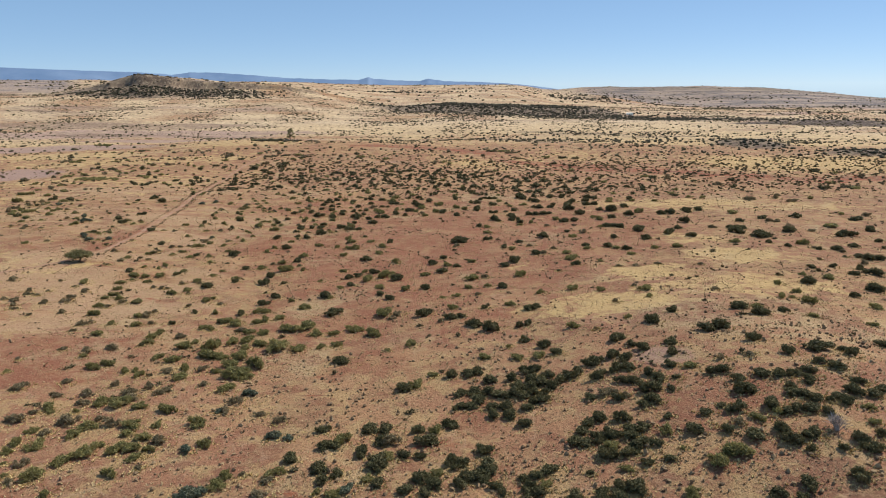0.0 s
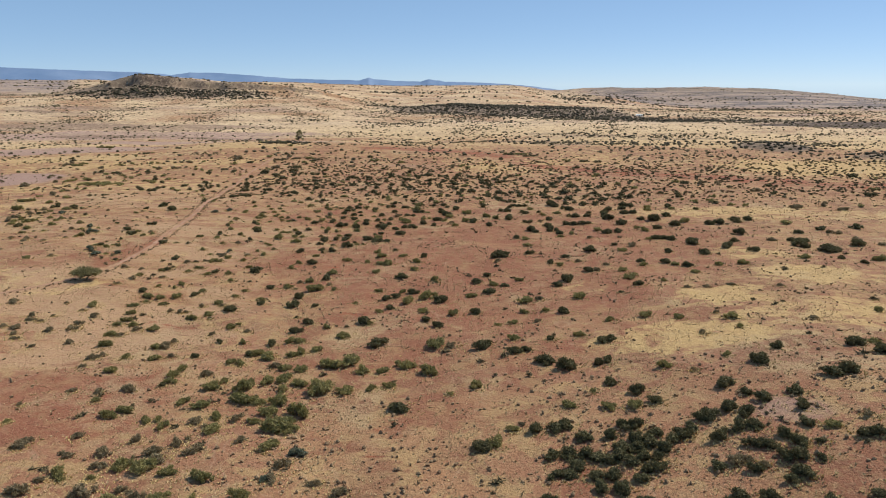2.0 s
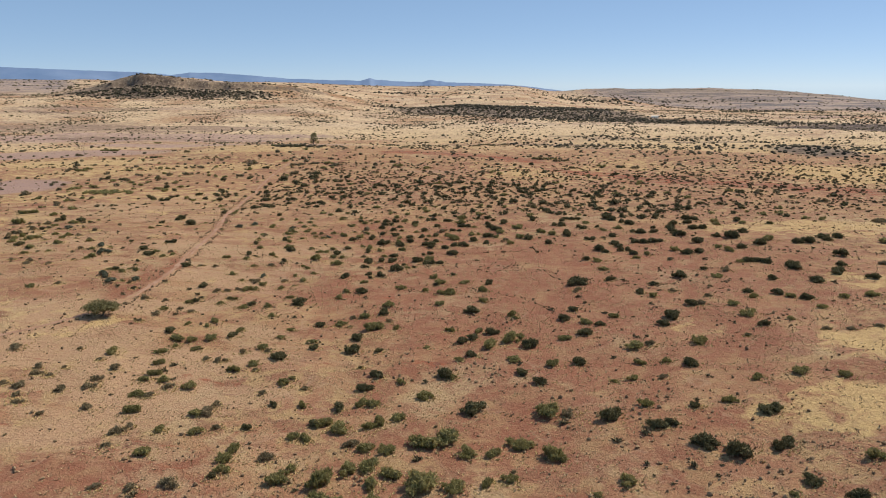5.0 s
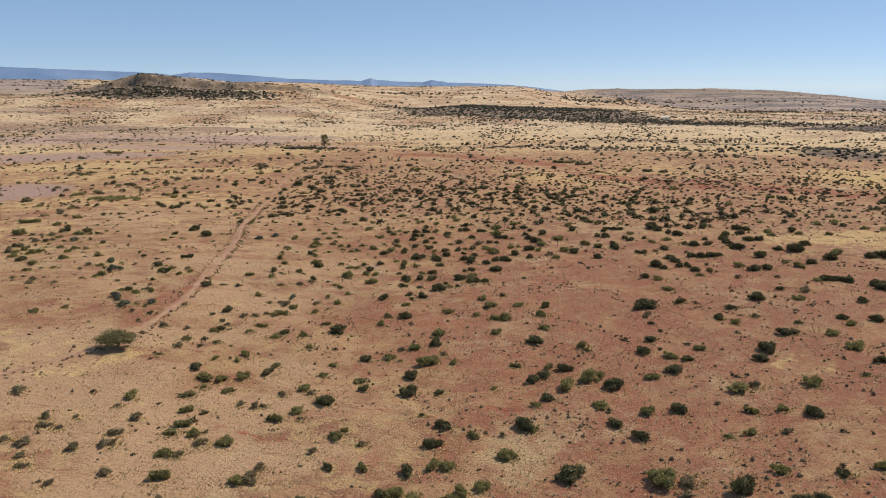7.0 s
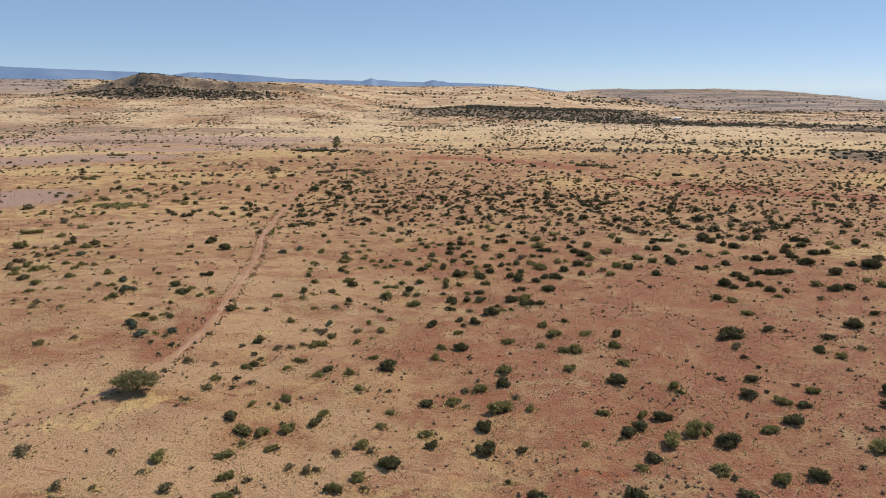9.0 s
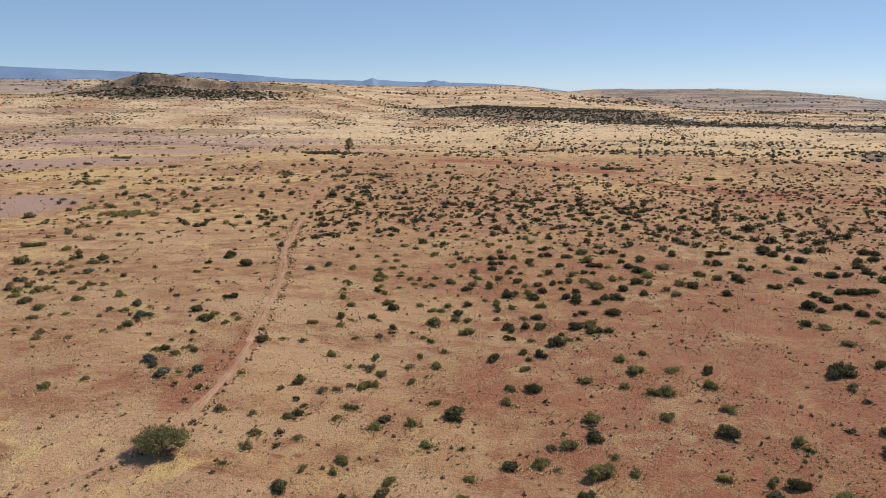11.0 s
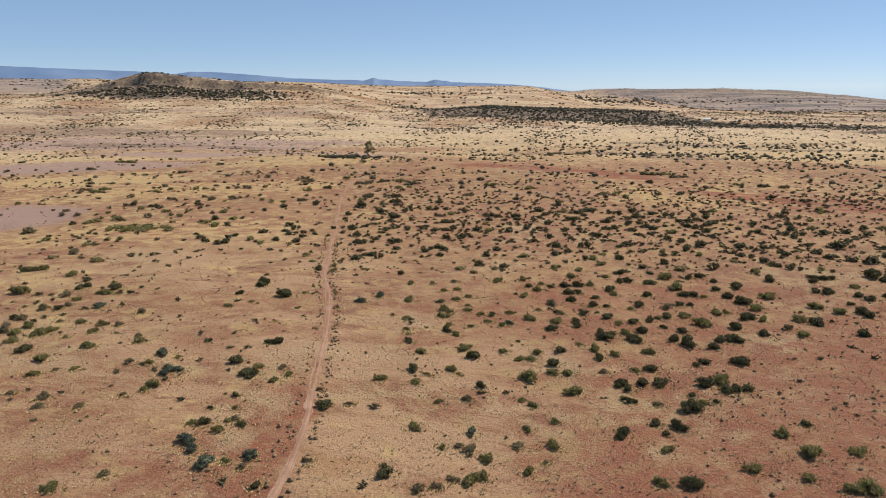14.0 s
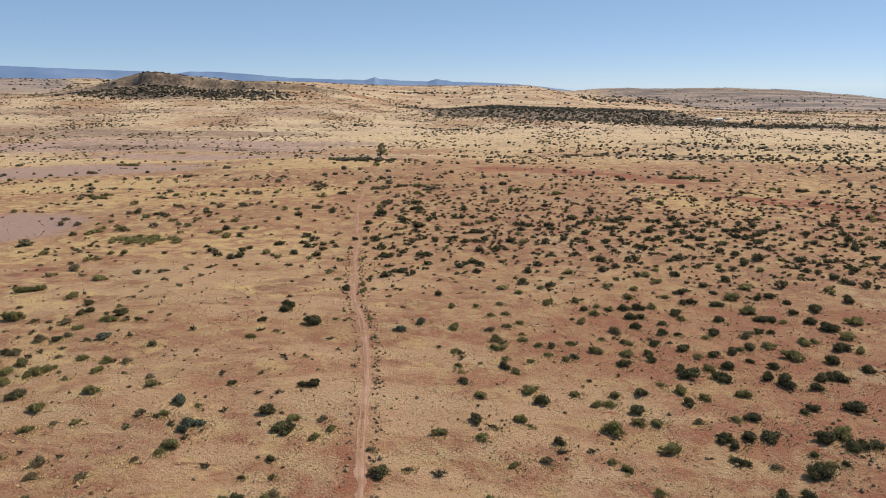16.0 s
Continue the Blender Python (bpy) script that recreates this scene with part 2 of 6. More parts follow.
def height(x, y):
    """The height of the land at a place of the plan."""
    x, y = np.asarray(x, float), np.asarray(y, float)
    r, th = np.hypot(x, y), np.degrees(np.arctan2(x, y))
    z = 5.0 * bell(x, y, 54, 98, 25, 33) + 2.4 * bell(x, y, 42, 84, 18, 22) + 0.6 * bell(x, y, 10, 126, 16, 14) + 1.6 * bell(x, y, 62, 150, 30, 26)   # knoll with the thicket
    z += 1.0 * bell(x, y, -130, 238, 40, 40) - 1.9 * bell(x, y, -50, 140, 30, 35) - 1.0 * bell(x, y, -76, 214, 22, 25)
    z += 1.4 * bell(x, y, -115, 215, 45, 60) + 1.2 * bell(x, y, 92, 205, 40, 40)
    z -= 1.2 * bell(x, y, -25, 205, 45, 60) + 2.6 * bell(x, y, 60, 340, 110, 70)
    z += ease(150, 500, r) * 0.8 * ripple(x, y, 160, seed=3) + 0.22 * ripple(x, y, 26, seed=4)
    z -= 4.0 * bell(x, y, -20, 660, 260, 70)                               # shallow wash with red soil
    z += 4.5 * bell(x, y, -140, 535, 80, 55)
    z += 3.0 * bell(x, y, 222, 532, 18, 26) + 3.0 * bell(x, y, 270, 450, 24, 14)   # scrubby mounds
    left, open_side = 1 - ease(-14, -4, th), 1 - ease(4, 9.5, th)
    z += open_side * (left * (28 * ease(750, 1500, r) + 31 * ease(1500, 2500, r) * (0.8 + 0.2 * ease(-30, -23, th)) + 22 * ease(2300, 3500, r) * (1 - ease(-28, -22, th))) + (1 - left) * (30 * ease(1250, 2300, r) + 15 * ease(2300, 3300, r)))
    z += ease(900, 1500, r) * 2.2 * ripple(x, y, 330, seed=5)
    # long scarp in the middle distance
    u, v = (x - 80) * 0.7 - (y - 1175) * 0.714, (x - 80) * 0.714 + (y - 1175) * 0.7
    z += 10 * ease(-70, 10, v) * (1 - ease(40, 260, v)) * ease(-330, -180, u) * (1 - ease(120, 230, u))
    # valley and tableland to the right
    side = ease(9, 20, th)
    z -= side * 30 * ease(1150, 2500, r)
    crest = 34 - 78 * ease(20, 37, th)
    z += ease(6.5, 10.5, th) * ease(2800, 3700, r) * (crest - 4 + 30 * side) * (1 + 0.05 * ripple(x, y, 420, seed=9))
    z += 16 * bell(x, y, 420, 2230, 90, 60)                                # small dark hill
    z -= 45 * ease(3900, 4800, r) * ease(6, 12, th)
    # table hill
    u, v = x * 0.917 + y * 0.398 - 0.0, y * 0.917 - x * 0.398 - 1500
    u = u + 22
    wall = v + 6 * np.sin(u / 21) + 3 * np.sin(u / 8.3)
    front = 0.5 * ease(-165, -78, wall) + 0.5 * ease(-80, -66 + 45 * ease(-45, -100, u), wall)
    left_slope = 0.5 * ease(-185, -45, u + 5 * np.sin(v / 31)) + 0.5 * ease(-80, 22, u + 6 * np.sin(v / 23))
    body = left_slope * (1 - 0.34 * np.clip(u / 150, 0, 1) - 0.22 * ease(110, 300, u)) * (1 - ease(250, 520, u)) * front * (1 - ease(250, 500, v))
    z += 40 * body
    return z


def along(points, x, y):
    """The distance of places from a line through the points."""
    best = np.full(np.shape(x), 1e9)
    for (ax, ay), (bx, by) in zip(points, points[1:]):
        dx, dy = bx - ax, by - ay
        s = np.clip(((x - ax) * dx + (y - ay) * dy) / (dx * dx + dy * dy), 0, 1)
        best = np.minimum(best, np.hypot(x - ax - s * dx, y - ay - s * dy))
    return best


def smooth_line(points, step):
    """A line through the points with no corners, in even steps."""
    p = [Vector((*q, 0)) for q in points]
    out = []
    for i in range(len(p) - 1):
        a, b, c, d = p[max(i - 1, 0)], p[i], p[i + 1], p[min(i + 2, len(p) - 1)]
        n = max(2, int((c - b).length / step))
        for k in range(n):
            s = k / n
            q = 0.5 * (2 * b + (c - a) * s + (2 * a - 5 * b + 4 * c - d) * s * s + (3 * b - a - 3 * c + d) * s ** 3)
            out.append((q.x, q.y))
    return out + [points[-1]]


TRACK_LINE = smooth_line([(-190, 112), (-150, 133), (-124, 150), (-109, 162), (-101, 173.5), (-97.6, 183), (-96.5, 190), (-95.9, 198), (-96.2, 208), (-97.2, 216.5), (-97.9, 224), (-98.6, 233), (-99.4, 242),
                          (-101.2, 255), (-103.8, 268.5), (-107.4, 285), (-109.6, 304), (-111.5, 318), (-113.5, 340), (-117, 365), (-120.2, 392), (-122.8, 425), (-123.5, 455)], 1.2)
# centre x, y, half widths, turn, weight
STRAW_SPOTS = [(43, 157, 7, 6, 10, 0.9), (27, 131, 13, 6.5, -8, 0.85), (67, 199, 9, 5, 0, 0.8), (72, 175, 10, 8, 0, 0.75), (18, 169, 4, 4, 0, 0.6), (0, 145, 6, 3, 0, 0.5), (60, 140, 20, 8, 10, 0.6), (-205, 740, 150, 45, 0, 1.0), (281, 600, 180, 70, -12, 0.9),
               (86, 272, 28, 10, 5, 0.8), (105, 262, 40, 9, 0, 0.6), (-94.0, 171.2, 3.6, 1.7, 38, 1.0), (-99, 165, 6, 3, 15, 0.5), (-150, 235, 40, 26, 0, 0.34), (-75, 140, 30, 26, 0, 0.25), (0, 800, 300, 90, 0, 0.8), (-190, 420, 60, 18, 20, 0.55), (-250, 450, 40, 14, 10, 0.7), (-285, 430, 45, 40, 0, 0.4), (-185, 330, 60, 18, 20, 0.5), (-190, 270, 26, 20, 10, 0.5), (-150, 190, 14, 10, 0, 0.45), (-90, 111, 8, 5, 10, 0.42), (-82, 124, 7, 4, 20, 0.25), (-165, 520, 48, 22, 0, 0.62), (-120, 585, 70, 26, 0, 0.8), (-240, 470, 50, 14, 10, 0.5), (-220, 575, 60, 22, 0, 0.7), (-300, 560, 60, 12, 0, 0.7)]
RED_SPOTS = [(-45, 112, 24, 12, 25, 0.36), (-30, 100, 26, 12, 20, 0.22), (0, 168, 32, 20, 0, 0.58), (-5, 140, 30, 18, 15, 0.5), (-25, 118, 24, 14, 0, 0.4), (25, 185, 34, 12, 10, 0.5), (-124, 193, 20, 13, 10, 0.42), (-134, 217, 16, 9, 10, 0.34), (-107, 189, 9, 5, 20, 0.45), (-85, 172, 12, 4, 15, 0.4), (-84, 166, 8, 5, 10, 0.4), (-118, 258, 26, 8, 5, 0.36), (-72, 112, 18, 9, 15, 0.62), (-100, 200, 3, 16, 0, 0.8),
             (-70, 107, 22, 8, 20, 0.5), (-114, 212, 20, 24, 0, 0.38), (10, 250, 60, 30, 0, 0.4), (-22, 196, 34, 22, 0, 0.66), (8, 218, 50, 28, 0, 0.58), (-25, 262, 45, 22, 0, 0.5), (40, 92, 36, 24, 0, 0.32)]
# last row tints the far right hills mauve: haze put into their colour
MAUVE_SPOTS = [(-293, 508, 50, 20, 10, 0.95), (-276, 720, 110, 20, 0, 0.9), (-229, 362, 15, 18, 25, 0.85), (-210, 590, 90, 16, -8, 0.8), (-330, 680, 120, 25, 0, 0.8), (20, 350, 90, 60, 0, 0.2),
               (31, 98, 4, 3, 0, 0.45), (-20, 400, 80, 30, 0, 0.25), (1300, 3500, 1000, 900, 0, 0.5)]
# dark floors of thickets; last row greys the right hills as painted haze
THICKET_HAZE_SPOTS = [(60, 1190, 200, 58, -45, 0.9), (190, 1010, 60, 22, -40, 0.75), (-418, 1300, 40, 18, 10, 0.45), (-505, 1318, 60, 14, 23, 0.6), (-142, 2040, 110, 30, 0, 0.5), (391, 2150, 80, 40, 0, 0.5),
                 (222, 530, 20, 30, 0, 0.7), (270, 448, 26, 15, 0, 0.7), (130, 690, 40, 14, -10, 0.5), (190, 650, 34, 10, -5, 0.55), (83, 724, 22, 12, 0, 0.5), (340, 895, 60, 12, -20, 0.6), (290, 930, 140, 30, -15, 0.62), (-75, 890, 60, 9, 0, 0.4), (957, 2260, 280, 40, 0, 0.5), (900, 2900, 320, 60, 0, 0.5), (1300, 3300, 500, 70, -10, 0.55), (1300, 3600, 1100, 500, 0, 0.42)]


RUST_LINES = [([(-66, 499), (-30, 503), (-5, 496), (18, 481)], 15.0, 0.78), ([(32, 428), (44, 421), (67, 402), (92, 387), (116, 378), (137, 362), (172, 348), (215, 335)], 12.0, 0.66),
              ([(60, 425), (95, 409), (130, 398)], 3.0, 0.5), ([(-191, 301), (-185, 304)], 3.0, 0.6)]
BROWN_SPOTS = [(-390, 785, 130, 30, 4, 0.62), (-305, 676, 70, 13, 0, 0.65), (-540, 1000, 90, 45, 0, 0.5), (-625, 1305, 75, 60, 20, 0.95), (60, 590, 80, 18, -5, 0.4), (260, 560, 90, 9, -8, 0.5), (150, 620, 120, 10, -6, 0.5)]


def spots(rows, x, y):
    w = np.zeros_like(x)
    x, y = x + 1.5 * ripple(x, y, 17, seed=71), y + 1.5 * ripple(x, y, 19, seed=72)
    for cx, cy, sx, sy, turn, much in rows:
        w = np.maximum(w, much * np.clip(1.75 * bell(x, y, cx, cy, sx, sy, turn) - 0.1, 0, 1))
    return w


def build_land():
    """One sheet from under the camera to the horizon, finer ahead and near."""
    ox, oy = -43.0, 60.0
    rings = [3.0]
    while rings[-1] < 4830:
        rings.append(rings[-1] + (5.0 if 1280 < rings[-1] < 1480 else rings[-1] * 0.0165 + 0.12))
    rings = np.array(rings)
    ahead = np.radians(np.linspace(-66, 66, 480))
    rest = np.radians(np.linspace(66, 294, 50)[1:-1])
    turn = np.concatenate([ahead, rest])
    n, m = len(rings), len(turn)
    R, T = np.meshgrid(rings, turn, indexing="ij")
    x, y = (ox + R * np.sin(T)).ravel(), (oy + R * np.cos(T)).ravel()
    z = height(x, y)
    i, j = np.meshgrid(np.arange(n - 1), np.arange(m), indexing="ij")
    k = (j + 1) % m
    quads = np.stack([i * m + j, i * m + k, (i + 1) * m + k, (i + 1) * m + j], -1).reshape(-1, 4)
    co = np.column_stack([x, y, z])
    faces = [tuple(q) for q in quads.tolist()] + [tuple(range(m))[::-1]]
    me = bpy.data.meshes.new("ground")
    me.from_pydata(co.tolist(), [], faces)
    me.polygons.foreach_set("use_smooth", [True] * len(me.polygons))
    r, th = np.hypot(x, y), np.degrees(np.arctan2(x, y))
    far_straw = np.maximum(ease(470, 640, r), 0.8 * ease(345, 430, r) * ease(-60, 10, x)) * (0.55 + 0.40 * ripple(x, y, 190, seed=21)) * (1 - 0.92 * ease(9, 15, th) * ease(2000, 2700, r)) + 0.36 * ease(-30, -110, x) * (1 - ease(440, 600, r)) * (0.8 + 0.5 * ripple(x, y, 60, seed=23))
    straw = np.maximum(spots(STRAW_SPOTS, x, y), far_straw)
    red = np.maximum(spots(RED_SPOTS, x, y), 0.40 * ease(165, 185, y) * np.exp(-(along(TRACK_LINE[::4], x, y) / 2.4) ** 2))
    left = ease(-45, -75, x) * (1 - ease(300, 360, y))
    red = np.maximum(red, left * np.clip(0.06 + 0.30 * ripple(x, y, 40, seed=26), 0, 0.42))
    mauve = np.maximum(spots(MAUVE_SPOTS, x, y), ease(500, 800, r) * np.clip(0.12 + 0.5 * ripple(x, y, 260, seed=22), 0, 0.7))
    straw = straw * (1 - 0.8 * np.clip(red + spots(MAUVE_SPOTS[:6], x, y), 0, 1))
    pale = (0.7 * bell(x, y, -80, 212, 34, 34) + 0.9 * bell(x, y, -92, 140, 28, 26) + 0.6 * bell(x, y, -62, 112, 26, 24) + 0.55 * bell(x, y, -150, 330, 60, 40) + 0.55 * bell(x, y, -112, 165, 20, 16) + 0.65 * bell(x, y, -135, 245, 50, 50) + 0.45 * bell(x, y, -160, 190, 34, 28) + 0.15 * bell(x, y, 60, 300, 120, 60)) * (1 - 0.65 * np.clip(1.6 * red, 0, 1))
    u, v = (x - 470) * 0.34 + (y - 800) * 0.94, (x - 470) * 0.94 - (y - 800) * 0.34
    field = ease(-60, -40, u) * (1 - ease(55, 75, u)) * ease(-145, -95, v - 0.7 * u) * (1 - ease(500, 560, v))
    slope = np.abs(height(x + 6, y) - height(x - 6, y)) / 12 + np.abs(height(x, y + 6) - height(x, y - 6)) / 12
    rock = np.maximum(ease(0.65, 1.0, slope) * ease(700, 1000, r) * 0.8, spots(THICKET_HAZE_SPOTS, x, y))
    rock = np.maximum(rock, 0.95 * ease(0.16, 0.34, slope) * bell(x, y, -540, 1300, 190, 130) * (r > 1150))   # face of the table hill: dark rock, with its shade put into the colour
    # grey by distance paints haze into the ground; the bell is hill stone
    stony_haze = np.clip(ease(9, 13, th) * ease(2300, 2900, r) * 0.8 + 0.6 * bell(x, y, -560, 1370, 80, 70) + 0.5 * (1 - ease(-30, -27, th)) * ease(1500, 2200, r) * (th > -70) + 0.30 * ease(600, 900, r), 0, 0.85)
    rust = np.zeros_like(x)
    for line, wide, much in RUST_LINES:
        rust = np.maximum(rust, much * np.exp(-(along(line, x, y) / (wide * (1 + 0.5 * ripple(x, y, 30, seed=25)))) ** 2))
    brown = spots(BROWN_SPOTS, x, y)
    straw = straw * (1 - 0.7 * np.clip(rust, 0, 1))
    for name, cols in (("soil_deep", (rust, brown, rust)), ("soil", (straw, red, mauve)), ("soil_more", (pale, field, rock)), ("soil_stony_haze", (stony_haze, ease(420, 900, r), stony_haze))):
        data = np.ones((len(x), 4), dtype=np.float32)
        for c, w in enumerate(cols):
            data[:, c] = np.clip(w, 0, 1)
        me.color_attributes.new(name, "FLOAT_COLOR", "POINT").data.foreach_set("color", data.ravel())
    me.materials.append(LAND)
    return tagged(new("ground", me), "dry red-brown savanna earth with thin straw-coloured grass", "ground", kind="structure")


def build_track():
    """Two wheel ruts with a low crown between them, along the line."""
    rs = np.random.RandomState(5)
    cross = [(-0.64, 0.02), (-0.56, 0.06), (-0.44, 0.04), (-0.22, 0.08), (0.0, 0.10), (0.22, 0.08), (0.44, 0.04), (0.56, 0.06), (0.64, 0.02)]
    line = TRACK_LINE
    co, faces = [], []
    for i, (px, py) in enumerate(line):
        ax, ay = line[max(i - 1, 0)]
        bx, by = line[min(i + 1, len(line) - 1)]
        dx, dy = bx - ax, by - ay
        q = math.hypot(dx, dy)
        sx, sy = dy / q, -dx / q
        wide = 0.84 + 0.16 * math.sin(i * 0.21) + 0.08 * math.sin(i * 0.9)
        for k, (w, h) in enumerate(cross):
            w = w * wide + (rs.uniform(-0.3, 0.3) if k in (0, 8) else rs.uniform(-0.05, 0.05))
            co.append((px + sx * w, py + sy * w, float(height(px + sx * w, py + sy * w)) + h))
    m = len(cross)
    for i in range(len(line) - 1):
        for k in range(m - 1):
            faces.append((i * m + k, i * m + k + 1, (i + 1) * m + k + 1, (i + 1) * m + k))
    me = bpy.data.meshes.new("dirt_track")
    me.from_pydata(co, [], faces)
    me.materials.append(TRACK)
    me.materials.append(LAND)
    me.polygons.foreach_set("material_index", [1 if i % (m - 1) in (3, 4) and (i // (m - 1)) % 31 < 9 else 0 for i in range(len(faces))])
    return tagged(new("dirt_track", me), "pale dusty two-rut vehicle track worn into red earth", "dirt track", kind="structure")


build_land()
build_track()


# ---- far mountains ----
def build_mountains(name, label, ridge, radius, foot, mat, seed):
    """A range far off: bearing and height rows give its crest."""
    b = np.linspace(ridge[0][0], ridge[-1][0], 420)
    top = np.interp(b, [q[0] for q in ridge], [q[1] for q in ridge])
    rs = np.random.RandomState(seed)
    jag = np.convolve(rs.normal(0, 1, 420 + 4), np.ones(5) / 5, "valid") * 1.6
    co, faces = [], []
    for s in range(9):
        f = s / 8
        for k in range(420):
            r = radius - 420 * (1 - f) + 12 * math.sin(k * 0.11 + 5 * f)
            h = foot + (top[k] + jag[k] - foot) * (f ** 0.8 if s < 8 else 1) * (1 + 0.04 * math.sin(k * 0.33 + 7 * f) * (1 - f))
            t = radians(b[k])
            co.append((r * math.sin(t), r * math.cos(t), h))
    for s in range(8):
        for k in range(419):
            faces.append((s * 420 + k, s * 420 + k + 1, (s + 1) * 420 + k + 1, (s + 1) * 420 + k))
    me = bpy.data.meshes.new(name)
    me.from_pydata(co, [], faces)
    me.polygons.foreach_set("use_smooth", [True] * len(me.polygons))
    me.materials.append(mat)
    return tagged(new(name, me), label, "mountains", kind="structure")


# distance haze is put into the mountains' base colour as blue
HAZE_BLUE = plain_material("haze_blue_rock", (0.125, 0.195, 0.325), (0.18, 0.25, 0.38), 0.004)
build_mountains("backdrop_mountains", "long low mountain range on the horizon, haze blue painted into its colour",
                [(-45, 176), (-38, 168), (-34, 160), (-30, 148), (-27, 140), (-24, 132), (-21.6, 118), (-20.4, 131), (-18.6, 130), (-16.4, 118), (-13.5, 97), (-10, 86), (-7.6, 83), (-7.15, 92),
                 (-6.85, 101), (-6.45, 90), (-4.5, 78), (-2.75, 73), (-2.2, 87), (-1.95, 88), (-1.5, 79), (-1.2, 80), (-0.8, 72), (1.5, 66), (4, 58), (6.5, 36), (8.5, 14)], 4700, -40, HAZE_BLUE, 3)


# ---- plants ----
def parts_mesh(name, co, faces, mat, smooth=False):
    me = bpy.data.meshes.new(name)
    me.from_pydata(co, [], faces)
    if smooth:
        me.polygons.foreach_set("use_smooth", [True] * len(me.polygons))
    me.materials.append(mat)
    return me


def sphere_points(subdivisions):
    bm = bmesh.new()
    bmesh.ops.create_icosphere(bm, subdivisions=subdivisions, radius=1)
    co = np.array([v.co[:] for v in bm.verts])
    faces = [tuple(v.index for v in f.verts) for f in bm.faces]
    bm.free()
    return co, faces


BALL, BALL_FACES = sphere_points(1)


def crown_mesh(name, mat, seed, lobes, leaves, size, up=0.5, unit=True, core=0.5, slim=0.32, spread=0.30, laid=0.0):
    """A crown of many leaf sprays about rough inner clumps, dense inside and feathered out; laid: the share of sprays that lie on the clump like shingles. lobes: x, y, z, radius."""
    rs = np.random.RandomState(seed)
    co, faces = [], []
    for x, y, z, r in lobes:
        base = len(co)
        p = BALL * (r * core * rs.uniform(0.75, 1.2, (len(BALL), 1))) * (1, 1, 0.85) + (x, y, z)
        p[:, 2] = np.maximum(p[:, 2], -0.04)
        co += p.tolist()
        faces += [tuple(base + i for i in f) for f in BALL_FACES]
    area = np.array([l[3] ** 2 for l in lobes])
    for i in rs.choice(len(lobes), leaves, p=area / area.sum()):
        x, y, z, r = lobes[i]
        d = rs.normal(0, 1, 3)
        d[2] = abs(d[2]) if rs.rand() < 0.6 else d[2]
        d /= np.linalg.norm(d)
        c = np.array((x, y, z)) + d * (1, 1, 0.85) * r * max(0.3, rs.normal(0.82, spread))
        if c[2] < 0.02:
            c[2] = rs.uniform(0.02, 0.12)
        a = 0.6 * rs.normal(0, 1, 3) + d * 1.0 + (0, 0, up)
        a /= np.linalg.norm(a)
        if rs.rand() < laid:
            a = np.cross(d + 0.45 * rs.normal(0, 1, 3), rs.normal(0, 1, 3))
            a /= np.linalg.norm(a)
            b = np.cross(a, d + 0.3 * rs.normal(0, 1, 3))
        else:
            b = np.cross(a, rs.normal(0, 1, 3))
        b /= np.linalg.norm(b)
        s = size * rs.uniform(0.5, 1.5)
        base = len(co)
        co += [(c - a * s * 0.5 + b * s * slim).tolist(), (c + a * s).tolist(), (c - a * s * 0.5 - b * s * slim).tolist()]
        faces.append((base, base + 1, base + 2))
    if unit:
        q = np.array(co)
        q[:, :2] /= np.percentile(np.hypot(q[:, 0], q[:, 1]), 92)
        q[:, 2] /= np.percentile(q[:, 2], 97)
        co = q.tolist()
    return parts_mesh(name, co, faces, mat)


def limb(co, faces, a, b, ra, rb, sides=5):
    a, b = Vector(a), Vector(b)
    q = (b - a).to_track_quat("Z", "Y")
    base = len(co)
    for c, r in ((a, ra), (b, rb)):
        for k in range(sides):
            t = 2 * math.pi * k / sides
            co.append((c + q @ Vector((r * math.cos(t), r * math.sin(t), 0)))[:])
    for k in range(sides):
        j = (k + 1) % sides
        faces.append((base + k, base + j, base + sides + j, base + sides + k))


def stems_mesh(seed, n=6, reach=0.55, tall=0.75):
    rs = np.random.RandomState(seed)
    co, faces = [], []
    for _ in range(n):
        t, s = rs.uniform(0, 6.28), rs.uniform(0.3, 1) * reach
        mid = (0.45 * s * math.cos(t), 0.45 * s * math.sin(t), 0.5 * tall)
        limb(co, faces, (0.05 * math.cos(t), 0.05 * math.sin(t), -0.12), mid, 0.05, 0.035)
        limb(co, faces, mid, (s * math.cos(t), s * math.sin(t), tall * rs.uniform(0.8, 1.05)), 0.035, 0.012)
    return parts_mesh("stems", co, faces, BARK)


def lobes_for(kind, rs):
    """Clumps of a bush of about unit half width: dark ones domed and dense, olive ones low and spreading, grey ones loose and broken."""
    n, rise, small, big = {"dark": (12, 0.40, 0.18, 0.42), "round": (7, 0.44, 0.24, 0.48), "olive": (12, 0.28, 0.14, 0.34), "grey": (10, 0.34, 0.13, 0.33), "silver": (9, 0.42, 0.18, 0.40)}[kind]
    lean, long = rs.uniform(0, 6.28), rs.uniform(0.55, 0.95)
    out = [(rs.uniform(-0.2, 0.2), rs.uniform(-0.2, 0.2), rise, big * rs.uniform(0.85, 1.1))]
    for _ in range(n):
        t, s = rs.uniform(0, 6.28), rs.uniform(0.2, 0.85)
        u, v = s * math.cos(t), s * math.sin(t) * long
        r = small + (big - small) * rs.rand() ** 1.5
        out.append((u * math.cos(lean) - v * math.sin(lean), u * math.sin(lean) + v * math.cos(lean), max(0.6 * r, rise * rs.uniform(0.35, 1.45) * (1.2 - 0.6 * s)), r))
    return out


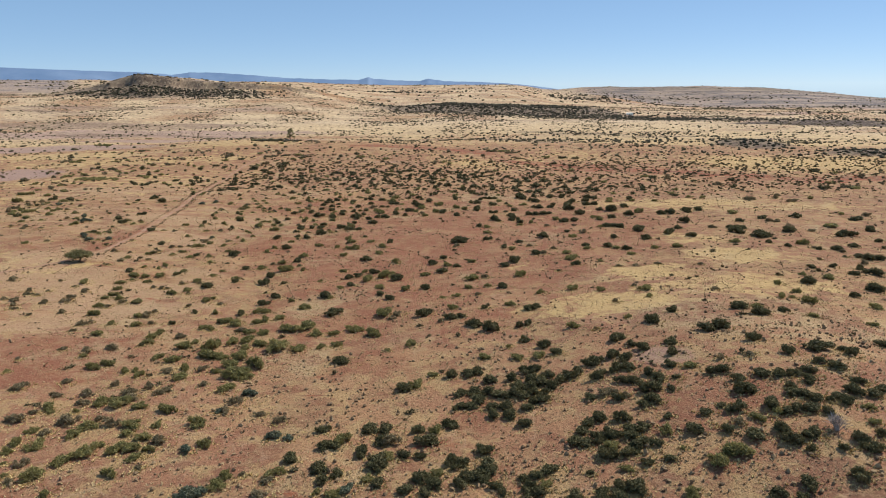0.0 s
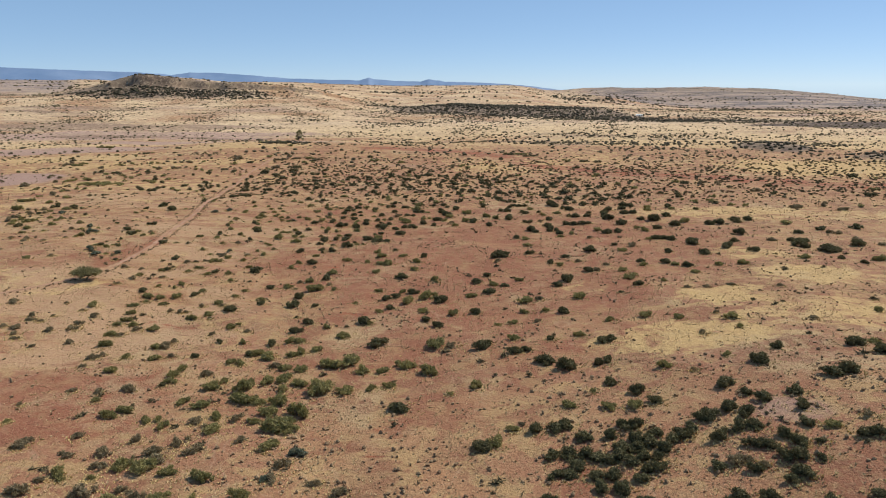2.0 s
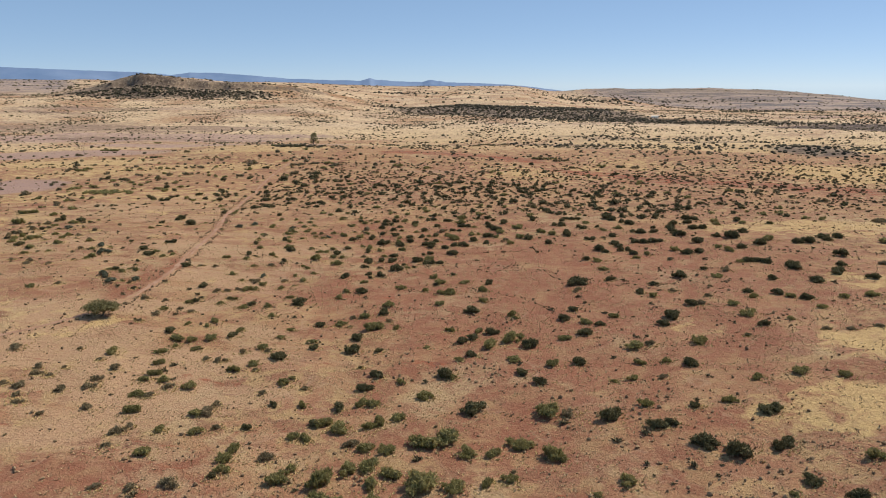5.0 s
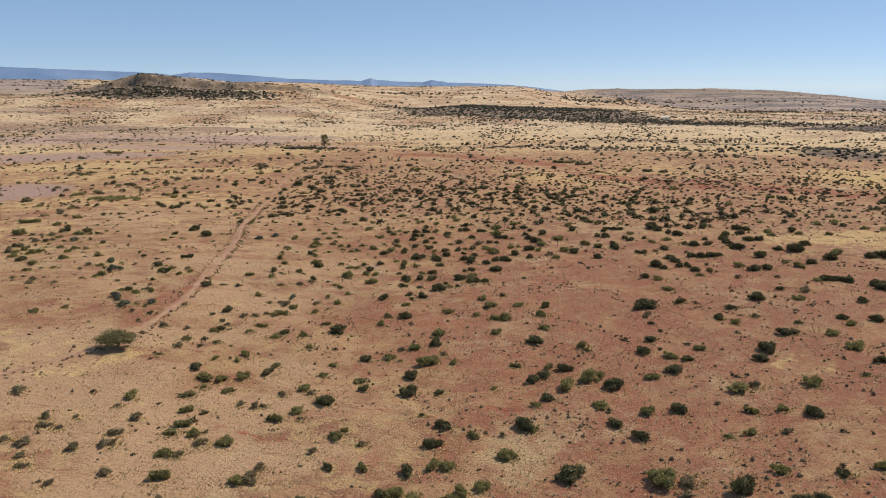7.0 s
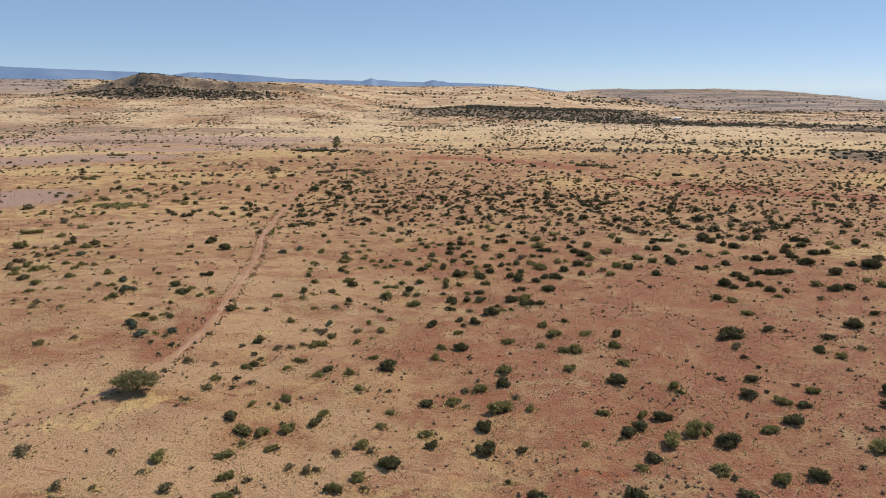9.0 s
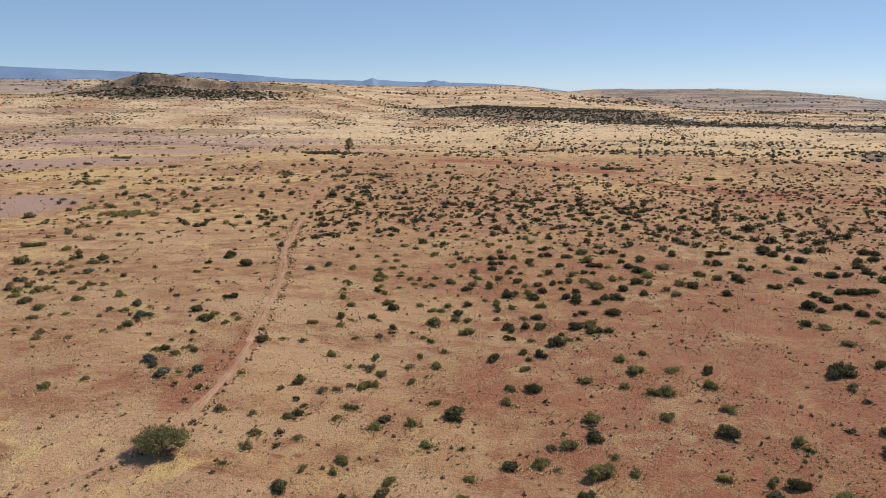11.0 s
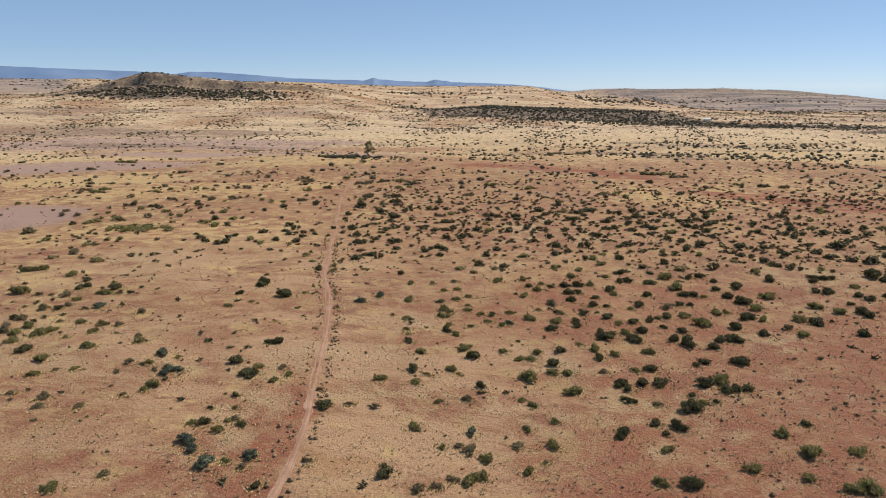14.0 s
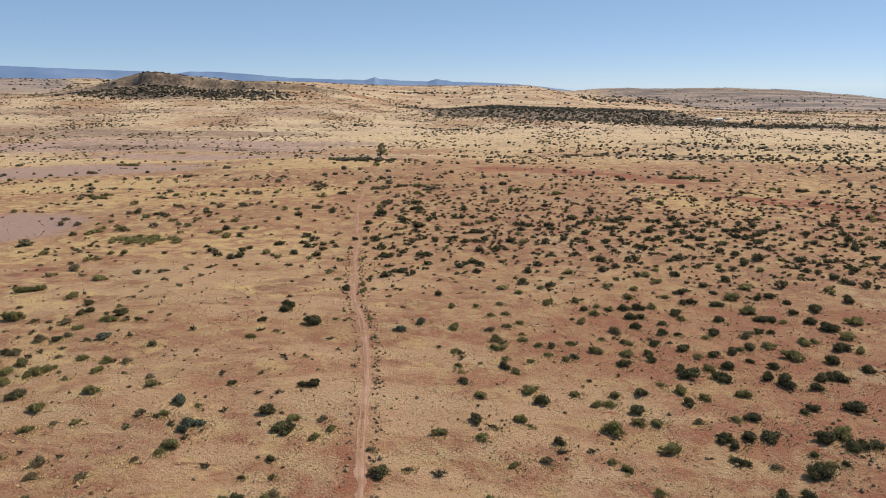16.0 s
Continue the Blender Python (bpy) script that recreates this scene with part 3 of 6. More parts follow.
LOOKS = {"dark": ("thorn_bush", "dense dark green evergreen bush on red earth", "dark green bushes of the plain", 2300, 0.115),
         "round": ("round_bush", "small compact dark green bush on dry ground", "small dark bushes of the plain", 1700, 0.13),
         "olive": ("spreading_shrub", "low spreading olive-green shrub with thin leaves", "olive shrubs of the plain", 1900, 0.105),
         "grey": ("grey_shrub", "loose grey-green shrub with twiggy outline", "grey-green shrubs of the plain", 1300, 0.10),
         "silver": ("silver_shrub", "silvery grey-leaved shrub on red earth", "silver shrubs of the plain", 1900, 0.105)}
FEATHER = {"dark": (0.22, 0.40, 0.45), "round": (0.22, 0.40, 0.45), "olive": (0.26, 0.36, 0.3), "grey": (0.26, 0.34, 0.3), "silver": (0.19, 0.40, 0.5)}
CORE = {"dark": 0.72, "round": 0.72, "olive": 0.56, "grey": 0.42, "silver": 0.66}
PLANTS, THIN = {}, {}
for kind, (name, label, group, leaves, size) in LOOKS.items():
    PLANTS[kind], THIN[kind] = [], []
    spread, slim, laid = FEATHER[kind]
    for v in range(9):
        rs = np.random.RandomState(100 + 31 * v + len(kind))
        lobes = lobes_for(kind, rs)
        root = tagged(new(name), label, "bush", group)
        for part_name, mesh in (("crown", crown_mesh("crown", LEAF["dark" if kind == "round" else kind], 11 * v + 3, lobes, leaves, size, core=CORE[kind], slim=slim, spread=spread, laid=laid)), ("stems", stems_mesh(v + 50))):
            new(part_name, mesh).parent = root
        PLANTS[kind].append([root, 0])
        if kind in ("silver", "round"):
            continue
        thin = crown_mesh("thin", LEAF[kind], 11 * v + 3, lobes[:7], 190, 0.20, core=CORE[kind], slim=0.42, spread=0.2, laid=0.5)
        co = np.array([q.co[:] for q in thin.vertices])
        THIN[kind].append((co, [tuple(p.vertices) for p in thin.polygons]))
        bpy.data.meshes.remove(thin)

PICK, BUSHES = random.Random(4), []
FLAT = {"dark": (0.68, 0.98), "round": (0.78, 1.08), "olive": (0.6, 0.88), "grey": (0.66, 0.98), "silver": (0.7, 1.0)}


def plant(kind, places):
    """Bushes of one kind, one by one: x, y and width of each."""
    BUSHES.extend(places)
    for x, y, w in places:
        v = PICK.randrange(len(PLANTS[kind]))
        s = w * (0.46 if kind == "dark" else 0.49)
        m = Matrix.LocRotScale((x, y, float(height(x, y)) - 0.03), Euler((0, 0, PICK.uniform(0, 6.28))),
                               Vector((s * PICK.uniform(0.92, 1.15), s * PICK.uniform(0.75, 1.0), s * PICK.uniform(*FLAT[kind]))))
        root, used = PLANTS[kind][v]
        if used:
            copy_thing(root, m @ Matrix.Diagonal((*(1 / q for q in root.scale), 1)))
        else:
            root.matrix_basis = m
            PLANTS[kind][v][1] = 1


SOWN = {"dark": ([], []), "olive": ([], []), "grey": ([], [])}


def sow(kind, places):
    """Bushes farther off, joined by kind."""
    co, faces = SOWN[kind]
    for x, y, w in places:
        pts, fs = THIN[kind][PICK.randrange(len(THIN[kind]))]
        t, s, base = PICK.uniform(0, 6.28), w / 2, len(co)
        c, d = math.cos(t) * s, math.sin(t) * s
        z = float(height(x, y)) - 0.03
        up = s * PICK.uniform(*FLAT[kind])
        co.extend((x + c * p[0] - d * p[1], y + d * p[0] + c * p[1], z + up * p[2]) for p in pts)
        faces.extend(tuple(base + i for i in f) for f in fs)


# bushes of the plain, area by area
plant("dark", [(-15.5, 74.4, 2.5), (-3.3, 71.4, 2.2), (-2, 70.6, 2.2), (4.1, 72.9, 2.9), (13.1, 66.2, 2.2), (16.1, 66.5, 2.3), (19.8, 67, 2.4), (38.3, 74.4, 2.3), (38.4, 72.4, 2.4), (42.3, 65.4, 2.4), (45.6, 71.3, 2.3), (-16.9, 84.2, 2.2), (-16, 79.7, 2.4), (-10.9, 77.8, 2.5), (-10.5, 84.3, 2.5), (-8.7, 75.6, 3), (-8.4, 84.2, 2.5), (-7.1, 97, 2.5), (-2.9, 80.1, 3.1), (-0.2, 84.5, 2.5), (1.3, 89.9, 2.2), (1.4, 94.4, 2.3), (2.3, 100.9, 2.6), (3.1, 89.9, 2.2), (3.3, 94.4, 2.5), (4.1, 101.4, 2.5), (5.5, 89.3, 2.2), (5.6, 97.6, 2.7), (7.4, 89, 2.2), (7.9, 86, 2.3), (9.3, 97.5, 2.2), (9.8, 94.3, 2.3)])
plant("dark", [(11.3, 99.7, 2.4), (11.8, 95.7, 2.5), (12.8, 99.3, 2.2), (14.4, 97, 2.2), (14.5, 93, 2.3), (19.2, 82, 2.3), (21.7, 98.9, 2.9), (21.7, 81.1, 2.3), (23.8, 90.9, 2.2), (24.9, 100.3, 2.6), (25.4, 90.5, 2.3), (25.6, 94.7, 2.3), (25.9, 87.4, 2.3), (26.1, 98.2, 2.5), (26.2, 84.3, 2.2), (27.9, 91.7, 2.2), (29, 76.3, 2.3), (29.7, 101.6, 2.6), (32.9, 98.2, 2.4), (37.2, 83.7, 2.5), (38.4, 83.4, 2.2), (43.4, 86.9, 2.2), (45.4, 99.8, 2.5), (48.4, 79.4, 2.2), (50.5, 81.8, 2.3), (52, 88.6, 2.4), (52.5, 84.5, 2.2), (52.8, 95.4, 3.4), (57, 94.1, 2.4), (65.4, 100.1, 2.4), (-18.5, 109.2, 3), (-5.6, 132.3, 3.8)])
plant("dark", [(-0.3, 128.8, 2.6), (1.7, 129, 2.2), (4.2, 122.9, 3.1), (7, 120.2, 3.5), (14.1, 122.2, 2.3), (15, 131, 2.7), (15.6, 109.4, 2.8), (16.7, 131.3, 2.4), (16.9, 105.5, 2.2), (27.2, 107.5, 3.1), (34.4, 114, 3.1), (41.3, 106.8, 3.1), (43.5, 106.7, 3.1), (51.5, 119.2, 3.2), (52.9, 114.8, 2.9), (58.4, 117.8, 2.2), (79.8, 133.7, 2.2), (-57.7, 156.7, 2.6), (-45.3, 161.2, 3.3), (-41.4, 145.4, 2.5), (-40.1, 150.6, 2.6), (-28.5, 150.5, 3), (-24.5, 136.6, 3.3), (-23.9, 158.9, 2.2), (-13.6, 145.5, 2.3), (-13.2, 162.1, 3.3), (-6.1, 153.6, 2.5), (11.4, 150.2, 3), (75.2, 143.5, 3.4), (87.8, 140.2, 3.5), (90.9, 153.9, 2.3), (96.6, 155.5, 3.9)])
plant("dark", [(-80.7, 167.5, 2.4), (-60.2, 186.3, 3.5), (-45.4, 167, 2.6), (-41.6, 181.3, 2.8), (-25.4, 166.1, 2.5), (-23.5, 167.8, 2.3), (-23.4, 182.3, 3.3), (-19.9, 170.1, 2.8), (-5.2, 175.8, 2.7), (-2.5, 167.3, 2.8), (13.5, 171.6, 2.6), (14.8, 193.9, 2.3), (16, 175.4, 3.2), (22.8, 183.2, 2.7), (30.6, 167.1, 2.5), (37.3, 190.4, 2.2), (43.4, 189.6, 3.1), (47.3, 185, 2.5), (88.1, 190.6, 2.2), (90.9, 185.5, 2.5), (101.8, 181.5, 2.7), (103.2, 173.9, 2.6), (104.4, 171.2, 3.4), (106.7, 170.9, 3.1), (109.2, 186.3, 3.1), (119.9, 193.2, 2.2), (-107.1, 221.1, 2.4), (-94.5, 212.4, 2.6), (-53.7, 207.3, 2.5), (-49.8, 223.8, 2.5), (-48.4, 196.2, 2.7), (-45.3, 210.4, 2.6)])
plant("dark", [(-43.7, 224.5, 2.7), (-41.7, 215.7, 3.3), (-36.7, 223.8, 3.1), (-34.5, 221.6, 2.4), (-30.8, 222.9, 2.4), (2.3, 201.4, 4.7), (19.5, 200.4, 2.3), (27.1, 205.7, 3.4), (47.6, 201.8, 2.7), (49.3, 219.4, 3.2), (51.6, 219.5, 2.9), (53.2, 217.4, 2.9), (55.9, 197.7, 3.6), (57.2, 211.1, 3.8), (58, 214.6, 3.7), (65.1, 205.7, 4.4), (69.7, 199.3, 3), (70.1, 213.6, 2.5), (75.4, 223.4, 3.9), (85.2, 205.5, 5.1), (86, 212.7, 2.5), (87.7, 211.4, 3.4), (88.7, 199.9, 4.6), (89.5, 212.2, 2.4), (91.1, 199.7, 3.3), (93.4, 224.1, 3.2), (100.4, 205.1, 3.4), (113.9, 200.6, 4.6), (116.8, 201, 3), (126.1, 208, 3.1), (-147.4, 229.5, 3), (-77.4, 245.8, 2.2)])
plant("dark", [(-73, 233.4, 2.4), (-57.6, 247.9, 2.4), (-48.4, 243.8, 2.8), (-43.6, 230.2, 2.4), (-43.4, 244.3, 2.4), (-42.5, 243.4, 2.6), (-40.1, 248.5, 2.4), (-37, 254.6, 2.3), (-35.4, 244, 2.4), (-33.5, 241.7, 3.5), (-32.2, 248.7, 2.2), (-27.4, 233.4, 2.9), (-27.1, 243.9, 2.6), (-24.1, 244.2, 3.3), (-20.7, 251.6, 3), (-17.1, 247.6, 2.4), (-3.9, 254.3, 3.3), (1.7, 247.1, 2.9), (8.8, 226.4, 2.3), (14.3, 236.6, 3.5), (15.5, 234.2, 2.4), (20.3, 236.1, 2.4), (20.6, 246.1, 2.6), (21, 242.3, 3.1), (22.4, 231.4, 2.6), (22.6, 236.9, 2.5), (27.8, 248.5, 2.9), (29.9, 247.9, 2.9), (32.5, 247.1, 2.9), (37.3, 231.4, 3.4), (41.1, 232.2, 3.4), (45.4, 246.1, 4.4)])
plant("dark", [(54.2, 255, 2.8), (55.2, 237.4, 3.2), (57.9, 252.6, 4.5), (61.5, 240.8, 3.6), (73.5, 243.3, 3.3), (76.8, 243.4, 4), (83.8, 245.9, 2.3), (84.5, 250.9, 3.8), (89.2, 250.8, 3.4), (99, 244, 2.3), (-159.8, 274.5, 2.3), (-150.1, 268, 3.1), (-118.8, 270.7, 2.5), (-118.7, 273.1, 3), (-111.7, 263.4, 3.4), (-50.4, 267.1, 2.2), (-50.1, 272.7, 2.3), (-50, 278.4, 2.6), (-49.5, 258.2, 2.3), (-47.1, 278.5, 2.6), (-40.2, 275.8, 2.6), (-36.5, 264.4, 2.4), (-32.3, 272.4, 2.5), (-28.8, 282.5, 2.7), (-24.1, 272.6, 2.5), (-22.1, 272.5, 2.3), (-15.9, 257.3, 3.1), (-14.9, 271.7, 3.1), (-13.2, 267.3, 3.6), (-9.7, 279.5, 3.2), (7.2, 276.3, 2.3), (9.1, 258.6, 2.6)])
plant("dark", [(9.3, 261.2, 3.2), (9.7, 275.4, 3.1), (16, 269.8, 2.9), (22.8, 258.2, 2.8), (30.8, 264.2, 2.2), (31.4, 281.8, 2.8), (32.6, 261.7, 3.1), (33.6, 278.8, 3.4), (37.1, 263, 2.8), (43.1, 256.3, 4.2), (44.2, 266.4, 4), (45.5, 272.4, 3), (47.6, 277.1, 3.4), (52, 269.7, 2.9), (53.7, 280.2, 3.1), (55.2, 269.6, 3.2), (64.1, 260.5, 3.6), (-109.3, 288.6, 2.3), (-14.6, 289.4, 2.8), (-12.8, 285.1, 2.4), (0.9, 286.2, 3.3), (13.4, 289.6, 2.5), (15.2, 288.3, 2.5), (27.7, 289.1, 4.3), (28.7, 285.6, 3.2), (56.1, 289.2, 3.6), (58.8, 288.1, 3.2), (72.5, 285.1, 3.1)])
plant("round", [(-14.7, 71.7, 1.9), (-13.3, 73.1, 1.6), (-9.1, 74, 2), (-8.2, 70.7, 1.7), (-4.8, 69.4, 1.8), (-2.9, 69, 1.5), (1, 74.5, 2.1), (1.2, 70.4, 1.9), (2.5, 71.6, 2.1), (4, 71.1, 1.7), (5.1, 69.7, 1.6), (5.8, 68.5, 1.2), (8.2, 70.9, 1.4), (8.5, 67.6, 1.6), (8.6, 69.3, 1.6), (9.4, 70.9, 1.8), (9.7, 67.8, 2.1), (11.4, 71.8, 1.9), (15.7, 70.5, 0.9), (17.6, 73.9, 2), (17.6, 66, 2.1), (18.4, 67.4, 1.7), (18.8, 73.4, 1.8), (20.5, 73.4, 2.1), (21.7, 74.8, 1.6), (22.2, 71.3, 1.4), (24.2, 74.8, 1.5), (24.7, 71.6, 1.3), (33.3, 64.2, 2.1), (35.1, 73.6, 2.1), (35.5, 63.3, 1.4), (36.8, 65, 2.1)])
plant("round", [(39.8, 70.4, 1.2), (40.4, 72.7, 1.5), (41.5, 73, 1.8), (43.1, 70, 1.2), (46.1, 69.6, 2.1), (48.4, 72.4, 1.3), (-19.4, 76.6, 1.9), (-14.6, 79.7, 1.8), (-9, 80.6, 1.9), (-5.5, 76.9, 1.5), (-4.3, 83.3, 1.9), (-3.6, 76.6, 1.4), (-0.1, 75.1, 1.9), (0.1, 101, 2.1), (4.2, 91.6, 2.1), (4.2, 77.2, 1.9), (5.2, 93.9, 2.1), (5.9, 86.3, 2.1), (6.6, 93.2, 1.8), (7.8, 92, 1.9), (9.2, 92.4, 2.1), (9.3, 83, 1.9), (10.1, 87.5, 2), (10.3, 91.3, 1.8), (11.4, 93.9, 2), (11.5, 89.2, 2), (11.8, 91.9, 2.1), (12.8, 89.3, 1.7), (13.1, 91.5, 1.9), (13.3, 94.7, 2.1), (15, 76.9, 1.9), (16.1, 94.4, 2.1)])
plant("round", [(16.2, 79.4, 1.8), (16.2, 76.4, 1.8), (17.2, 80.8, 1.8), (17.5, 95.4, 2.1), (17.6, 77.1, 1.9), (18.9, 96.7, 1.8), (19.1, 87.7, 1.7), (19.1, 78, 2.1), (19.9, 77.2, 1.8), (20.5, 98.7, 1.9), (20.8, 93.6, 2.1), (21.3, 76.8, 1.9), (22.1, 94.8, 1.6), (22.1, 86.3, 1.8), (22.3, 78.1, 1.9), (22.8, 75.2, 1.9), (23.5, 78.3, 1.8), (23.9, 95, 2.1), (24.8, 83.4, 1.7), (26.9, 79.9, 1.3), (27.5, 87.2, 2.1), (28.3, 104, 1.8), (28.6, 89.8, 1.9), (29.2, 86.3, 1.3), (31, 89.6, 1.2), (31.2, 93.9, 1.9), (31.4, 79.5, 1.5), (32.3, 75.5, 1.7), (33.7, 80.6, 1.1), (34, 102.4, 2.1), (34.2, 79.3, 1.4), (35.4, 79.6, 1.9)])
plant("round", [(35.9, 89.8, 2), (37.2, 89.7, 1.9), (38, 86.8, 1.8), (39.2, 79.5, 2.1), (40.5, 77.7, 1.5), (41.6, 87.3, 2.1), (41.7, 77.9, 1.8), (42.7, 81.6, 1.8), (43.2, 77.9, 2), (43.4, 83.5, 1.6), (43.9, 81.2, 1.8), (44.7, 87, 1.8), (44.7, 76.8, 1.5), (44.8, 79.9, 1.9), (45.8, 87, 1.5), (46.4, 84.8, 1.9), (46.7, 79.8, 1.4), (47.8, 87.4, 2), (47.9, 80.4, 1.5), (48.1, 93.7, 2.1), (50.3, 90.4, 1.7), (52.7, 81.2, 1.8), (54.2, 82.2, 1.7), (56.3, 95.5, 1.5), (-56.6, 118.9, 1.2), (-56.3, 131.9, 1.4), (-47.2, 133.6, 1.4), (6.6, 133.9, 1.6), (12.5, 121.2, 2.1), (12.5, 113.6, 2.1), (39.6, 119.9, 2), (-54.3, 139.4, 1.4)])
plant("round", [(-52.5, 161.9, 1.6), (-44.5, 138.6, 2.1), (-43.2, 154.1, 0.8), (-40.7, 161.1, 1.4), (-16, 149.6, 2), (25.5, 162.4, 1.1), (84.1, 159.3, 1.9), (84.4, 156.2, 1.3), (89.9, 160.5, 1.9), (96, 160.6, 2.1), (-98.8, 192, 1.2), (-82.6, 185.4, 1.5), (-70.3, 184.5, 1.7), (-68.9, 167.3, 1.9), (-53.6, 174.3, 2), (-2.7, 181.7, 2.1), (1.1, 171.8, 2), (97.4, 181.3, 1.8), (99.7, 173.2, 1.1), (116.3, 184.5, 1.5), (-109.9, 210.1, 0.7), (-109.2, 205.5, 1.6), (-108.4, 221.9, 2), (-107.7, 214.3, 1.1), (-106.5, 210.4, 0.9), (-84.6, 196.2, 2.1), (-72.1, 221.9, 1.8), (-50.9, 218.9, 1), (-50.1, 217.8, 1.8), (-49.2, 222.1, 1.8), (-48.2, 211.2, 1.6), (-47.6, 208.3, 1.1)])
plant("round", [(-46.6, 224.4, 2.1), (-40.1, 220.2, 1.2), (-37.4, 217.7, 1), (-32.8, 222.1, 2), (-27.4, 211.4, 1.4), (-18.9, 203.2, 2), (10, 204.5, 2), (11.4, 205.9, 1.7), (35.4, 213.3, 1.8), (-159.3, 246.2, 1.5), (-154.2, 252.5, 1.6), (-149, 252.4, 1), (-118.2, 234.5, 1.3), (-110.9, 226.2, 2.1), (-110, 246.3, 0.7), (-108, 234.2, 1.3), (-106.5, 234.7, 1.8), (-88.2, 252.9, 0.8), (-84.2, 239.1, 1.8), (-82.9, 226.6, 2.1), (-59.4, 231.7, 2), (-57.5, 237.1, 2), (-52.3, 250.3, 1.7), (-51.9, 253.1, 2), (-51.2, 234.3, 2), (-48.7, 246.6, 1.9), (-47, 245.3, 1.9), (-40.5, 253.1, 2), (-35.4, 231.9, 1.3), (-35.4, 250.9, 1.2), (-33.8, 233.2, 1.8), (-29.6, 240.2, 2.1)])
plant("round", [(14.1, 253.2, 1.8), (15.7, 252.8, 2.1), (34.9, 247.7, 2), (-157.8, 267.4, 2), (-157.2, 269.3, 2), (-144.8, 263.4, 1.5), (-144.8, 268.5, 1.1), (-121.4, 263.5, 1.5), (-68.5, 255.4, 1.8), (-58.5, 277.4, 1.7), (-48, 272.9, 1.7), (-46.7, 263.5, 2.1), (-45, 255.7, 2), (-44.8, 269.2, 1.7), (-43.7, 262.9, 1.3), (-36.1, 283.7, 2.1), (-34.1, 284, 2.1), (-32.6, 257.2, 2.1), (-27.5, 265.6, 1.9), (-25.3, 265.6, 1.6), (-15.5, 277, 2), (9.8, 266.5, 1.4), (14.9, 272.8, 2), (21.3, 273, 1.7), (39.5, 271.3, 2), (-88.9, 285.4, 1.7), (-18.1, 287.9, 2.1), (11.4, 285.4, 2.1), (17.6, 288.6, 2.1)])
plant("olive", [(-52.7, 73.2, 0.9), (-49.3, 73.1, 2.4), (-49.3, 72.4, 1.4), (-45.6, 69.3, 1.5), (-40.4, 73.4, 2.4), (-26.8, 71.1, 2.2), (-26.4, 73.3, 1.7), (-20.9, 73.1, 2), (-20.2, 74.1, 1.7), (-14.9, 69.4, 1.3), (-12.9, 68.8, 1.9), (-9.5, 71.9, 1.7), (-1.4, 72.5, 1.7), (10.6, 69.3, 1.4), (19.7, 70.6, 1.5), (25.1, 65.1, 2), (26.8, 73.3, 0.9), (29.7, 70, 2.5), (32, 71.2, 2.8), (48.9, 74.9, 1.4), (-72.5, 104.8, 1.1), (-58.1, 91.8, 2), (-57.1, 90.8, 1.1), (-56.3, 81.5, 1.9), (-56.2, 84.6, 1.7), (-56.1, 79, 1.7), (-54.6, 76, 1), (-53.7, 91.2, 1.1), (-53.2, 80.5, 2.5), (-51.3, 93.5, 2.5), (-50.6, 104.5, 2), (-50, 83.3, 1.9)])
plant("olive", [(-49.4, 85.6, 2.6), (-48.5, 92.7, 3.6), (-47.5, 76.6, 2.4), (-45.9, 77.8, 2.4), (-45.1, 80.1, 1.9), (-44.7, 91.6, 2.1), (-43.5, 103.4, 2.7), (-43.2, 85.7, 2.6), (-42.9, 83.5, 1.6), (-42.2, 79.4, 2.4), (-40.7, 79.7, 2.4), (-40.1, 90.5, 2.7), (-40.1, 82.5, 2.2), (-39.8, 86, 1.7), (-39.1, 77.6, 2), (-38.1, 79.2, 1.6), (-34.7, 86.4, 2.6), (-34.5, 104.3, 4.2), (-34.4, 98.3, 2.6), (-32.9, 103.6, 2.7), (-31.4, 80.9, 2.2), (-13.8, 80.7, 2.6), (-7.7, 76.7, 1.8), (-5.3, 98.2, 2.2), (-2.8, 101.4, 1.6), (-2, 83.2, 1.8), (19.1, 75.1, 2), (25.9, 77, 1.9), (33.7, 93, 2.1), (36.6, 77.1, 1.8), (39.4, 77.8, 1.6), (50.4, 78.1, 1.6)])
plant("olive", [(-67.6, 130.2, 1.5), (-67.3, 124, 2.1), (-64.2, 112.7, 1.4), (-62.6, 129.9, 1.8), (-60, 108, 2.3), (-58.5, 109.8, 2.3), (-56.4, 122.8, 1.9), (-55.9, 125.5, 2.4), (-55.9, 120.1, 1.9), (-54.1, 106.8, 2.1), (-52.3, 107.1, 1.5), (-50.9, 112.7, 2.2), (-49.4, 129.7, 1.8), (-48.5, 118, 2.7), (-47.6, 111.3, 2.5), (-47.5, 129.2, 2), (-47.4, 120.7, 1.9), (-45.8, 133.5, 2.5), (-44.2, 107.6, 2.4), (-43.4, 117.5, 3.7), (-43.1, 131.6, 2.5), (-42.1, 113, 3.5), (-40.3, 112.8, 2), (-40.2, 120.2, 2.7), (-39.4, 112.9, 2), (-39.1, 132.1, 2.3), (-38.7, 125.9, 2.4), (-38.5, 105.8, 1.8), (-37.8, 121.1, 2.7), (-37.7, 133.4, 2.3), (-37.2, 117.1, 2.4), (-36.8, 108.8, 2.8)])
